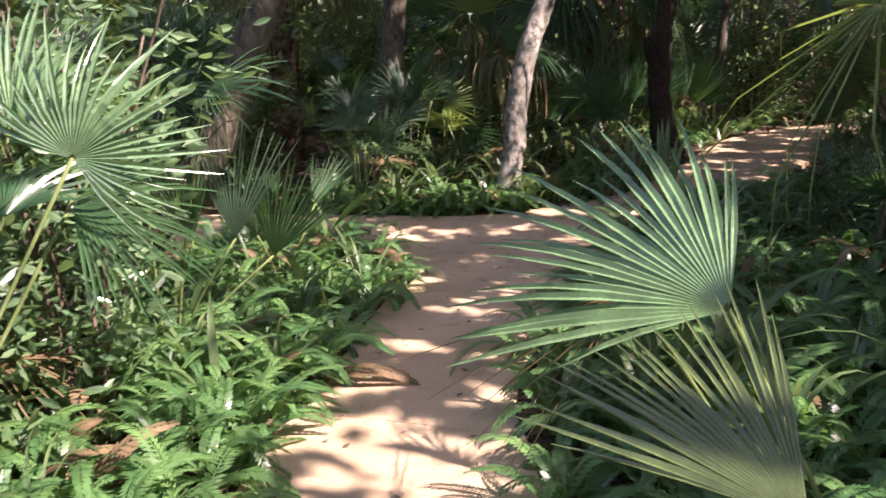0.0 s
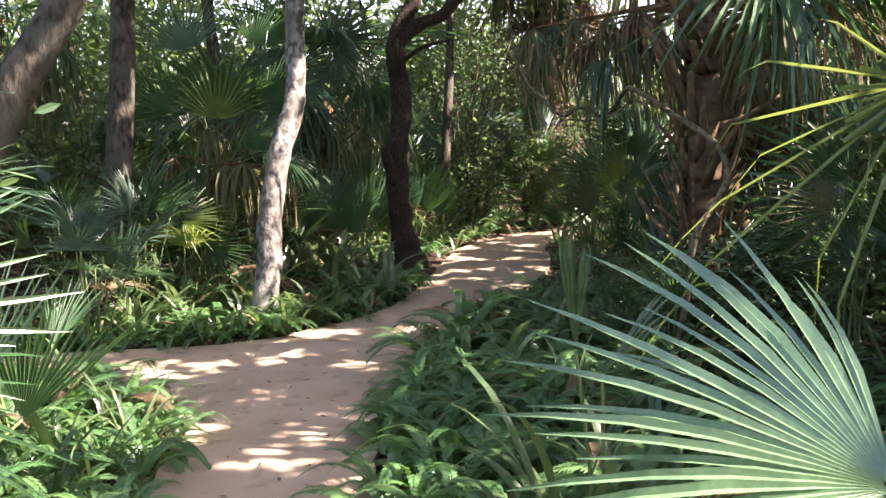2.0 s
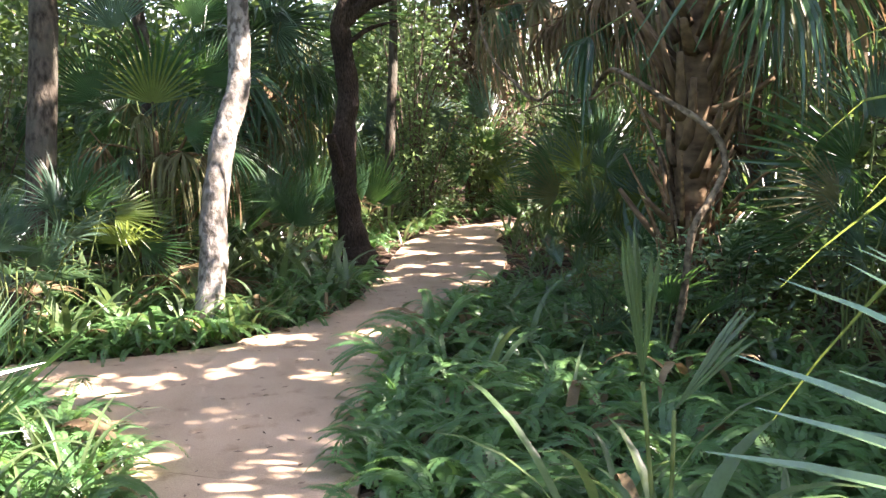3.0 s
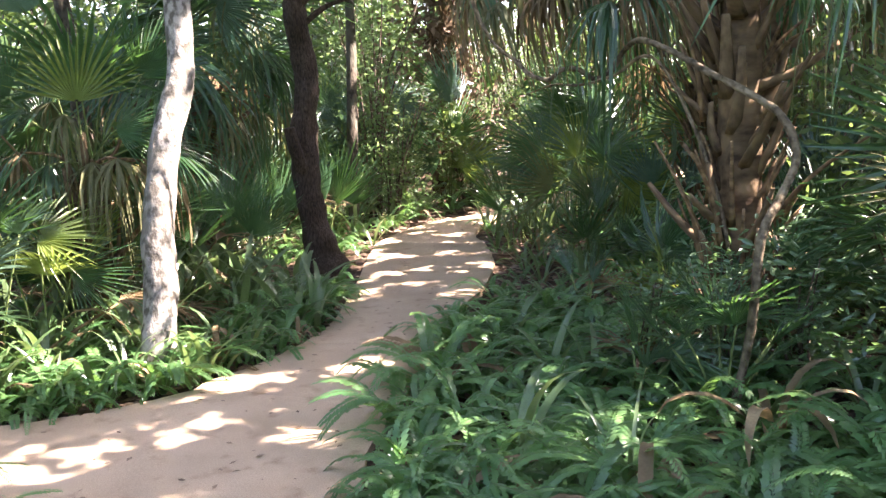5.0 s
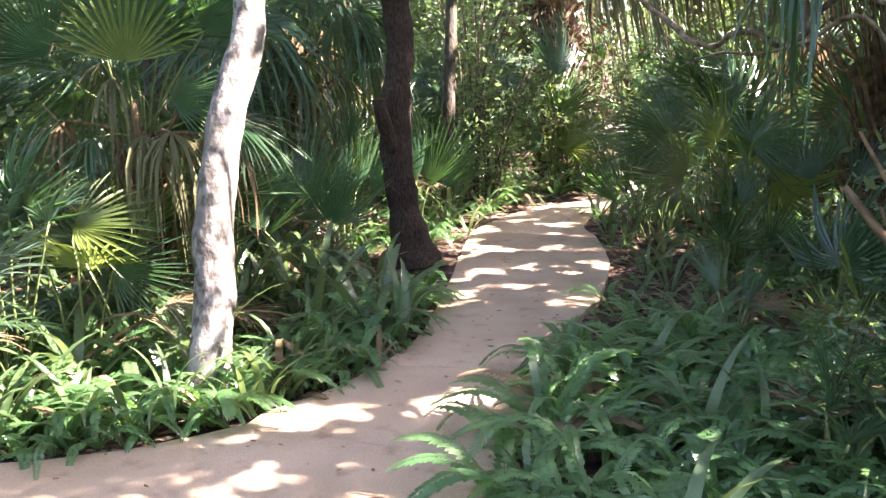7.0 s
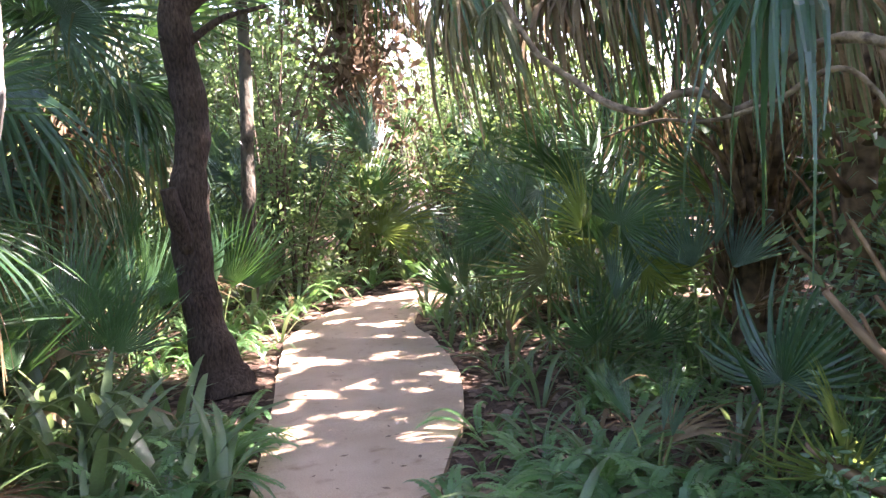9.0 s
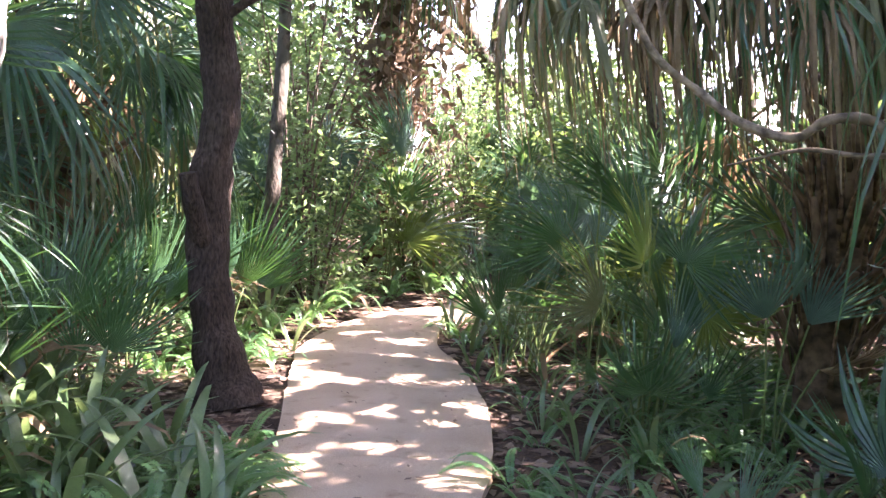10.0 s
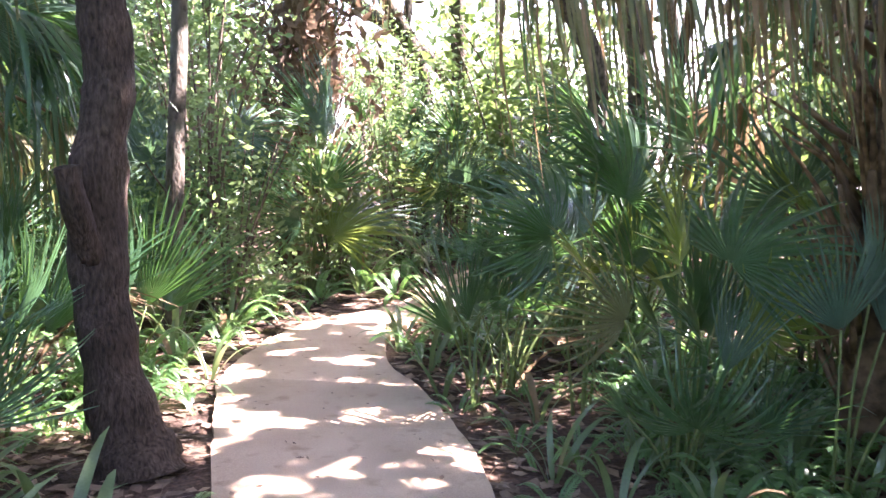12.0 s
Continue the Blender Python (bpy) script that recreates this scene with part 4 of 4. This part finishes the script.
    for hub, aim, size, kind in fans:
        turn = (face.uniform(-1.5, 1.5), -0.6, face.uniform(-0.35, 0.95))
        leaf_at(p, at, BLADES[kind][face.randint(len(BLADES[kind]))], hub, aim, turn, size, at)


facing((-2.45, 8.35, -0.05), [((-2.4, 8.3, 0.8), (0.1, -0.1, 1), 0.42, "blue"), ((-2.15, 8.25, 0.6), (0.6, -0.2, 0.6), 0.36, "blue"), ((-2.75, 8.35, 0.75), (-0.6, -0.1, 0.6), 0.4, "green")], "pale blue-green palmetto catching the light")
facing((-1.75, 9.15, -0.05), [((-1.72, 9.05, 0.85), (0.8, -0.2, 0.15), 0.45, "young"), ((-1.95, 9.05, 0.95), (-0.3, -0.1, 0.9), 0.45, "green"), ((-1.55, 9.1, 0.6), (0.7, -0.4, -0.1), 0.42, "green")], "palmetto in a sun patch, its light coloured into yellow-green leaves")
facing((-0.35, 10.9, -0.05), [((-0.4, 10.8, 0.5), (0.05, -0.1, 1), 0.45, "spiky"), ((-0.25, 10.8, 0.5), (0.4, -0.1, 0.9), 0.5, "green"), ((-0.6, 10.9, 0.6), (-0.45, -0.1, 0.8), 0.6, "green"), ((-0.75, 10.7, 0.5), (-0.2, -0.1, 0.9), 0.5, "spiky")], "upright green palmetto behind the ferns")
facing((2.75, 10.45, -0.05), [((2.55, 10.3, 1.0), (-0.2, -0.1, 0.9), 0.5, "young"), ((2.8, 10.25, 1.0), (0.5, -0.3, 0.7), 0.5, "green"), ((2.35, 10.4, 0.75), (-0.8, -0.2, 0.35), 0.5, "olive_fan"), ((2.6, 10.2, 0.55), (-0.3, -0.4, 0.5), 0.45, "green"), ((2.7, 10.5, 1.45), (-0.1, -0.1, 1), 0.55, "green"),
                              ((3.0, 10.3, 0.7), (0.7, -0.4, 0.1), 0.5, "young"), ((2.55, 10.15, 0.3), (-0.5, -0.3, 0.7), 0.42, "green"), ((2.85, 10.05, 0.28), (0.4, -0.3, 0.8), 0.42, "spiky"), ((2.3, 10.3, 0.35), (-0.8, -0.3, 0.5), 0.4, "spiky"), ((2.65, 10.1, 0.55), (0.1, -0.2, 0.9), 0.45, "narrow")], "palmetto with fans coloured yellow-green as if sun glowed through")
facing((3.2, 9.95, -0.05), [((3.22, 9.85, 0.85), (0.12, -0.05, 1), 0.46, "vee_blue"), ((3.05, 9.85, 0.75), (-0.4, -0.05, 0.9), 0.44, "vee_blue"), ((3.4, 9.9, 0.7), (0.6, -0.1, 0.8), 0.45, "vee_blue"), ((3.3, 9.7, 0.5), (0.5, -0.5, 0.2), 0.5, "dead_fan")], "large blue-green palmetto by the old palm")
facing((2.95, 11.5, -0.05), [((2.9, 11.35, 1.35), (-0.2, -0.05, 1), 0.6, "green"), ((3.15, 11.4, 1.2), (0.5, -0.1, 0.9), 0.6, "green"), ((2.65, 11.4, 1.0), (-0.8, -0.1, 0.5), 0.55, "green"), ((2.9, 11.3, 0.7), (-0.5, -0.4, 0.4), 0.5, "young")], "tall dark green palmetto by the path")
facing((0.3, 3.75, -0.05), [((0.16, 3.62, 0.88), (-0.02, 0.03, 1), 0.38, "upright"), ((0.24, 3.6, 0.8), (0.55, -0.1, 0.75), 0.32, "upright")], "young palmetto with broad upright green segments")
strap_plant((0.2, 3.85, -0.04), 9, 1.1, face, SEDGE, label="tall plant with stiff upright strap leaves over the ferns", dry=0.0)
for x, y in ((0.42, 3.95), (0.05, 3.95), (0.62, 3.55), (0.5, 4.25)):
    strap_plant((x, y, -0.04), 8, face.uniform(0.55, 0.78), face)
for x, y, h, size in ((-0.55, 11.5, 0.55, 0.75), (-0.05, 12.5, 0.6, 0.75), (-1.05, 10.8, 0.5, 0.7), (-1.55, 10.3, 0.5, 0.65), (0.75, 13.3, 0.5, 0.7), (2.7, 12.3, 0.45, 0.65), (3.4, 11.2, 0.5, 0.7)):
    facing((x, y, -0.05), [((x + 0.13 * k, y - 0.1 + 0.06 * k, h * (1 - 0.12 * abs(k))), (0.3 * k, -0.08, 1), size * face.uniform(0.85, 1.1), "vee") for k in (-2, -1, 0, 1, 2)], "upright green palmetto with stiff folded fans")
for x, y, h, size in ((2.25, 8.35, 0.5, 0.42), (2.7, 7.6, 0.7, 0.55)):
    facing((x, y, -0.05), [((x + 0.12 * k, y - 0.1, h * (1 - 0.15 * abs(k))), (0.45 * k, -0.1, 0.9), size * face.uniform(0.85, 1.1), ("vee", "green", "vee")[k + 1]) for k in (-1, 0, 1)], "dark green palmetto crowding the old palm")
facing((2.75, 6.35, -0.05), [((2.7, 6.3, 1.25), (-0.8, -0.1, -0.15), 0.6, "green"), ((2.55, 6.2, 1.05), (-0.7, -0.2, 0.4), 0.5, "olive_fan"), ((2.85, 6.3, 1.5), (0.1, -0.1, 1), 0.6, "blue"), ((2.9, 6.2, 1.1), (0.7, -0.2, 0.1), 0.55, "green"), ((2.65, 6.1, 0.7), (-0.5, -0.2, 0.6), 0.5, "blue")], "palmetto with drooping olive-green fans in the thicket")
facing((1.9, 7.65, -0.05), [((1.86, 7.55, 0.4), (-0.7, -0.2, 0.35), 0.36, "young"), ((1.92, 7.6, 0.42), (0.5, -0.3, 0.6), 0.34, "spiky"), ((1.9, 7.6, 0.45), (-0.2, -0.2, 0.9), 0.34, "young")], "low spiky palmetto with leaves coloured yellow as if sunlit")
back = np.random.RandomState(91)
for x, y in ((-3.6, 13.6), (-2.8, 15), (-1.2, 15.4), (0.2, 15.8), (-0.2, 14.4), (1.9, 16.4), (0.9, 17.6), (3.0, 16.0), (2.4, 18.6), (4.4, 18.4), (5.4, 17.6), (4.6, 13.0), (5.0, 14.4), (6.6, 14.0), (6.4, 18.6), (3.7, 12.4), (4.6, 11.2), (-3.6, 7.3), (-4.6, 8.4), (7.4, 16.8)):
    at = Vector((x, y, -0.05))
    fans = []
    for i in range(8):
        az = back.uniform(-0.3, 3.44)
        h = back.uniform(0.5, 1.7)
        hub = at + Vector((0.65 * math.cos(az) * back.uniform(0.3, 1), -0.35 + back.uniform(-0.3, 0.3), h))
        fans.append((hub, (math.cos(az), back.uniform(-0.4, 0.2), 0.25 + math.sin(az)), back.uniform(0.5, 0.75), ("green", "green", "green", "blue", "blue", "green", "young", "blue")[back.randint(8)]))
    facing(at, fans, "tall palmetto in the far thicket")


# ---- hanging vine ----
def vine(points, radii, seed):
    o = Vector(points[0])
    v = new("vine", tube_mesh("vine", [np.array(p) - np.array(o) for p in points], radii, BARK_VINE, 8, 0.12, seed, 8))
    v.matrix_basis = Matrix.Translation(o)
    tagged(v, "bare crooked brown vine stem looping from the old palm", "vine", "vines of the old palm")


vine([(1.6, 6.45, -0.06), (1.66, 6.36, 0.45), (1.72, 6.36, 0.88), (1.84, 6.38, 1.06), (1.95, 6.42, 1.24), (1.96, 6.55, 1.42), (1.92, 6.72, 1.52), (1.8, 6.9, 1.64), (1.68, 7.1, 1.77), (1.62, 7.3, 1.84), (1.64, 7.53, 1.8), (1.6, 7.62, 1.69),
      (1.52, 7.68, 1.65), (1.43, 7.7, 1.71), (1.36, 7.78, 1.71), (1.3, 7.84, 1.66), (1.24, 7.98, 1.7), (1.22, 8.15, 1.79), (1.1, 8.25, 1.93), (1.0, 8.35, 2.3), (0.95, 8.4, 3.2), (1.0, 8.6, 4.6)],
     [0.024, 0.021, 0.018, 0.015, 0.014, 0.0125, 0.01], 1)
vine([(2.0, 6.9, -0.06), (1.95, 7.1, 1.0), (1.75, 7.35, 1.72), (1.6, 7.6, 1.66), (1.44, 7.7, 1.62), (1.32, 7.82, 1.63), (1.22, 8.0, 1.58)], [0.012, 0.01, 0.008, 0.003], 2)


# ---- thicket ----
def bush_mesh(rng, height, spread, count, size, mat):
    stems = []
    lv = []
    for i in range(9):
        az, out = rng.uniform(0, 6.28), rng.uniform(0.2, 1) * spread
        pts = [(0.08 * math.cos(az), 0.08 * math.sin(az), 0), (out * 0.4 * math.cos(az), out * 0.4 * math.sin(az), height * 0.45 * rng.uniform(0.8, 1.1)),
               (out * math.cos(az + 0.3), out * math.sin(az + 0.3), height * rng.uniform(0.7, 1.0))]
        line = smooth_line(pts, 5)
        stems.append(tube(line, [0.016, 0.005], 4))
        for _ in range(14):
            k = rng.uniform(0.12, 1)
            p = line[int(k * (len(line) - 1))] + rng.normal(size=3) * (0.24 * spread, 0.24 * spread, 0.13 * height)
            lv.append(p)
    lv = np.array(lv)
    c = lv[rng.randint(len(lv), size=count)] + rng.normal(size=(count, 3)) * 0.13
    c[:, 2] = np.maximum(c[:, 2], 0.04)
    verts, faces = [], []
    for v, f in stems:
        o = len(verts)
        verts += v
        faces += [tuple(i + o for i in g) for g in f]
    return mesh_of("stem", verts, faces, TWIG), oval_leaves("foliage", c, size, rng, mat) if mat is BROAD else quads_mesh("foliage", leaf_quads(c, size, rng), mat)


br = np.random.RandomState(41)
BUSHES = [bush_mesh(br, 2.2, 0.9, 1400, 0.13, BUSH), bush_mesh(br, 3.2, 1.2, 1700, 0.14, BUSH), bush_mesh(br, 1.3, 0.8, 1100, 0.1, BUSH), bush_mesh(br, 3.4, 1.1, 2300, 0.075, BUSH_LIT), bush_mesh(br, 1.8, 0.8, 1700, 0.07, BUSH_LIT)]


BUSHES += [bush_mesh(br, 2.0, 0.7, 1800, 0.1, BROAD), bush_mesh(br, 1.5, 0.6, 1000, 0.1, BROAD)]


def bush(x, y, k, s, label):
    b = thing("bush", (0, 0, 0), label, "bush", "bushes of the thicket", pose(x, y, ground_height(x, y) - 0.02, 0, 0, br.uniform(0, 360)) @ Matrix.Diagonal((s, s, s * br.uniform(0.85, 1.15), 1)))
    part("stem", BUSHES[k][0], b)
    part("foliage", BUSHES[k][1], b)


def clear(x, y):
    """Whether a bush may stand here: off the path, out of the fern beds and away from the walker."""
    if on_path(x, y, 0.75):
        return False
    if -3.4 < x < 0.9 and -3 < y < 12:
        return False
    return not (x < 3.4 and 0 < y < 14)


placed = 0
while placed < 140:
    x, y = br.uniform(-11, 13), br.uniform(-3, 27)
    if not clear(x, y) or blocks(x, y, 0.3, 3.0, 0.55):
        continue
    # bushes of the sunny bend mostly take the leaf colour painted as lit
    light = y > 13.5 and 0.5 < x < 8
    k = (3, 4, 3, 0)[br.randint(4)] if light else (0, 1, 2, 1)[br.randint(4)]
    bush(x, y, k, br.uniform(0.75, 1.15), "green bush in the thicket, leaves coloured pale as if sunlit" if k > 2 else "dark green leafy bush in the shaded thicket")
    placed += 1
# shrubs beside the clearing and the dark thicket to the west
for x, y, k, s in ((-2.9, 2.7, 5, 0.95), (-3.2, 3.9, 5, 1.05), (-3.5, 5.4, 5, 1.0), (-4.0, 2.2, 5, 1.2), (-2.35, 3.65, 5, 0.98), (-2.9, 3.2, 5, 1.25), (1.8, 21.5, 1, 1.8), (3.2, 22.5, 1, 1.9),
                   (2.6, 24.5, 1, 2.1), (4.3, 25.5, 1, 2.1), (-5.5, 17, 1, 1.5), (-7, 20, 1, 1.8), (-4, 21, 1, 1.8), (-2.2, 19, 1, 1.4), (-0.5, 22, 1, 1.6), (0.6, 19.8, 1, 1.6)):
    bush(x, y, k, s, "broad-leaved green shrub at the edge of the clearing" if k > 4 else "dark green leafy bush in the shaded thicket")
# the far thicket and the start of the walk
for x, y, k, s in ((-2.4, 21.5, 1, 1.9), (-6, 14, 1, 1.3), (-8.5, 16, 1, 1.7), (-3.9, 9.0, 1, 0.7), (-3.3, 11.8, 1, 0.8), (-1.0, 12.6, 0, 0.8), (-2.0, 11.4, 0, 0.7), (3.2, 2.6, 0, 1.0),
                   (3.4, 5.2, 1, 0.8), (3.1, 7.9, 0, 0.8), (1.82, 6.85, 6, 0.62), (2.25, 6.75, 6, 0.7), (1.55, 7.2, 6, 0.5), (2.4, 1.6, 0, 0.9), (2.9, 6.6, 6, 0.8), (2.6, 8.4, 6, 0.7)):
    bush(x, y, k, s, "broad-leaved green shrub at the edge of the clearing" if k > 4 else "dark green leafy bush in the shaded thicket")
# the old palms and the far bend
for x, y, k, s in ((4.4, 8.6, 1, 0.8), (5.0, 11.6, 1, 0.8), (6.3, 17.2, 1, 1.3), (7.2, 18.6, 1, 1.4), (1.6, 18.8, 1, 1.0), (-3.2, 17.5, 1, 1.7), (-1.4, 16.8, 1, 1.6), (-4.6, 18.5, 1, 1.9),
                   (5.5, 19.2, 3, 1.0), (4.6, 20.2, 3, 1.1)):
    # k 3 has the paler leaf colour that stands in for sun
    bush(x, y, k, s, "broad-leaved green shrub at the edge of the clearing" if k > 4 else "dark green leafy bush in the shaded thicket")


def woods(name, places, mat, label):
    """Far growth joined into one mesh: places are x, y and size."""
    quads = []
    for x, y, size in places:
        me = BUSHES[(1, 3)[br.randint(2)]][1]
        co = np.empty(len(me.vertices) * 3)
        me.vertices.foreach_get("co", co)
        q = co.reshape(-1, 4, 3)[::2]
        c = q.mean(1, keepdims=True)
        q = c + (q - c) * 1.4
        a = br.uniform(0, 6.28)
        turn = np.array(((math.cos(a), math.sin(a), 0), (-math.sin(a), math.cos(a), 0), (0, 0, br.uniform(0.85, 1.15))))
        quads.append(q @ turn * size + np.array((x, y, ground_height(x, y) - 0.02)))
    tagged(new(name, quads_mesh(name, np.concatenate(quads), mat)), label, "woods", kind="stuff")


ring = [(br.uniform(-0.9, 1.1) if i < 50 else br.uniform(0, 6.28), br.uniform(20, 42)) for i in range(90)]
woods("far_woods", [(0.5 + r * math.sin(a), 6 + r * math.cos(a), br.uniform(1.5, 2.5)) for a, r in ring if not (0.05 < a < 0.4 and r < 28)], BUSH_LIT, "tall leafy growth at the far edge of the wood")
# added at the sides and behind, mostly unseen, to block low sky light
woods("side_woods", [(br.uniform(-15, -5.5), br.uniform(-6, 17), br.uniform(1.3, 2.1)) for _ in range(46)] + [(br.uniform(-12, 12), br.uniform(-14, -4.5), br.uniform(1.3, 2.1)) for _ in range(40)]
      + [(br.uniform(9, 15), br.uniform(-5, 18), br.uniform(1.2, 1.9)) for _ in range(30)], BUSH, "leafy wood added around the clearing to hold back side light")

# ---- ferns and low plants ----
fr = np.random.RandomState(51)


def scatter(count, xs, ys, gap, make, keep=None, grow=0.1):
    """Sets plants down at random with a least distance, off the concrete."""
    done, tries = [], 0
    while len(done) < count and tries < count * 40:
        tries += 1
        x, y = fr.uniform(*xs), fr.uniform(*ys)
        if on_path(x, y, grow) or (keep and not keep(x, y)) or any((x - a) ** 2 + (y - b) ** 2 < gap * gap for a, b in done):
            continue
        done.append((x, y))
        make((x, y, ground_height(x, y) - 0.01))


def any_fern(p):
    fern(p, fr.randint(9, 13), fr.uniform(0.42, 0.66), fr)


def low_fern(p):
    fern(p, fr.randint(6, 9), fr.uniform(0.22, 0.36), fr)


def small_fern(p):
    fern(p, fr.randint(6, 9), fr.uniform(0.28, 0.44), fr, 0.03, "small_fern", "small dark green sword fern over the litter")


def any_strap(p):
    strap_plant(p, fr.randint(5, 9), fr.uniform(0.3, 0.6), fr)


def lush_strap(p):
    strap_plant(p, fr.randint(6, 9), fr.uniform(0.42, 0.75), fr)


def tall_strap(p):
    strap_plant(p, fr.randint(6, 9), fr.uniform(0.65, 0.95), fr, label="tall grey-green plant with long upright strap leaves")


def any_sedge(p):
    strap_plant(p, 9, fr.uniform(0.4, 0.7), fr, SEDGE, "sedge_clump", "arching clump of narrow sedge leaves")


def bare(x, y):
    """Keeps the litter round the dark tree's foot free of plants."""
    return not (-0.15 < x < 1.1 and 10.6 < y < 12.3)


def bed(name, places, size, label):
    """Many small fern fronds under the clumps, joined."""
    verts, faces, n = [], [], 0
    for p in places:
        for i in range(8):
            me = UNDER[i % 2]
            m = pose(*p, fr.uniform(-12, 12), fr.uniform(-30, 12), i * 137.5 + fr.uniform(-20, 20)) @ Matrix.Diagonal((*[fr.uniform(*size)] * 3, 1))
            verts += [m @ v.co for v in me.vertices]
            faces += [tuple(k + n for k in q.vertices) for q in me.polygons]
            n = len(verts)
    tagged(new(name, mesh_of(name, verts, faces, FERN_BED, False)), label, "ferns", kind="stuff")


UNDER = [frond_mesh("under_frond", FERN, 16, 1, 0.5, 7, 0.085), frond_mesh("under_frond", FERN, 16, 1, 0.6, 8, 0.09, 0.4)]
spots = []
scatter(230, (-0.5, 2.9), (2.6, 9.0), 0.14, spots.append, lambda x, y: y < 8.8 - 0.25 * x, 0.05)
bed("fern_bed", spots, (0.3, 0.52), "dense bed of green sword ferns beside the path")
spots = []
scatter(120, (-3.2, -1.3), (1.6, 6.9), 0.16, spots.append, None, 0.04)
scatter(110, (-3.0, 0.4), (8.0, 10.6), 0.16, spots.append, None, 0.1)
bed("fern_bed", spots, (0.25, 0.45), "dense bed of green sword ferns under the trees")
spots = []
scatter(110, (1.6, 4.8), (9.8, 13.6), 0.18, spots.append, lambda x, y: x > 0.55 * y - 3.1, 0.4)
scatter(80, (-2.6, 1.0), (10.6, 14.4), 0.2, spots.append, bare, 0.15)
bed("fern_bed", spots, (0.22, 0.42), "low green ferns filling the ground under the palmettos")
for x, y, k, size in ((-1.22, 8.3, 8, 0.48), (-1.04, 8.27, 7, 0.42), (-0.86, 8.36, 8, 0.5), (-0.68, 8.52, 8, 0.5), (-1.42, 8.32, 7, 0.45), (-1.62, 8.3, 7, 0.42), (-0.5, 8.72, 7, 0.46)):
    strap_plant((x, y, -0.04), k, size, fr)
for x, y in ((-1.16, 8.36), (-0.93, 8.36), (-1.04, 8.27)):
    fern((x, y, -0.04), 10, 0.5, fr, 0.0)
scatter(12, (-1.1, -0.3), (9.5, 11.2), 0.24, tall_strap, bare, 0.15)
scatter(64, (-3.0, -1.3), (1.9, 6.9), 0.2, any_fern, None, 0.06)
scatter(26, (-3.2, -1.3), (2.2, 6.9), 0.25, any_strap, None, 0.08)
scatter(66, (-2.9, 0.5), (7.9, 10.6), 0.2, any_fern, None, 0.1)
scatter(66, (-2.7, 0.6), (7.9, 10.8), 0.14, lush_strap, None, 0.07)
scatter(128, (-0.5, 2.1), (2.8, 9.2), 0.17, any_fern, lambda x, y: y < 9.0 - 0.1 * x, 0.06)
scatter(26, (-0.2, 2.4), (2.8, 9.4), 0.25, any_strap, None, 0.1)
scatter(26, (1.5, 3.2), (8.6, 13.4), 0.26, low_fern, None, 0.08)
scatter(28, (1.6, 4.0), (8.4, 13.2), 0.32, any_strap, None, 0.1)
scatter(44, (0.6, 5.0), (12.8, 16.5), 0.22, lush_strap, None, 0.07)
scatter(20, (-2.5, 0.2), (8.0, 8.9), 0.17, small_fern, None, 0.08)
scatter(16, (-0.9, 0.5), (9.6, 11.4), 0.22, small_fern, bare, 0.12)
scatter(16, (-1.2, 0.3), (9.6, 13.2), 0.25, lush_strap, bare, 0.12)
scatter(24, (0.9, 3.2), (7.9, 10.4), 0.26, small_fern, lambda x, y: math.hypot(x - 2.1, y - 9.8) > 0.5, 0.12)
FAR_FERNS = []
scatter(60, (0.2, 7.0), (12.6, 18), 0.28, FAR_FERNS.append, None, 0.12)
verts, faces = [], []
for p in FAR_FERNS:
    for i in range(9):
        me = FRONDS[i % 3]
        m = pose(*p, fr.uniform(-12, 12), fr.uniform(-25, 12), i * 137.5 + fr.uniform(-20, 20)) @ Matrix.Diagonal((*[fr.uniform(0.4, 0.7)] * 3, 1))
        o = len(verts)
        verts += [m @ v.co for v in me.vertices]
        faces += [tuple(k + o for k in q.vertices) for q in me.polygons]
tagged(new("fern_bed", mesh_of("fern_bed", verts, faces, FERN, False)), "bed of green sword ferns at the far bend of the path", "ferns", kind="stuff")
scatter(12, (-3.0, -1.5), (1.5, 6.4), 0.4, any_sedge, None, 0.15)
scatter(8, (0.6, 3.6), (2.6, 13), 0.4, any_sedge, None, 0.15)
scatter(10, (0.6, 4.6), (13.2, 16.5), 0.35, any_sedge, None, 0.15)


# ---- leaf litter ----
def litter(name, xs, ys, count, size, keep, label):
    c = np.stack([fr.uniform(*xs, count), fr.uniform(*ys, count), np.zeros(count)], 1)
    on = np.array([on_path(x, y) for x, y, _ in c])
    c = c[on] if keep else c[~on]
    c[:, 2] = [0.006 if keep else ground_height(x, y) + 0.012 for x, y, _ in c]
    q = leaf_quads(c, size, fr, 0.0, 0.5)
    q[:, :, 2] = c[:, None, 2] + (q[:, :, 2] - c[:, None, 2]) * 0.22 + 0.004
    tagged(new(name, quads_mesh(name, q, LITTER)), label, "leaves", kind="stuff")


litter("leaf_litter", (-4.5, 5.5), (0, 17), 30000, 0.13, False, "brown dry leaf litter covering the forest floor")
litter("fallen_leaves", (-3, 4), (0, 15), 2200, 0.045, True, "small brown leaves scattered on the concrete")


# ---- dry curled fronds ----
def dry_clump(at, count, size, label):
    strap_plant(at, count, size, fr, STRAPS_DRY, "dry_plant", label, 1.0)


dry_clump((-0.16, 8.95, -0.04), 7, 0.34, "drooping clump of dry brown leaves at the path edge")
dry_clump((1.6, 6.1, -0.04), 6, 0.75, "dry tan leaves curling over the ferns")
dry_clump((0.62, 5.45, -0.04), 4, 0.62, "dry tan leaves curling over the ferns")
dry_clump((2.05, 9.4, -0.04), 5, 0.3, "dry brown leaves on the litter")
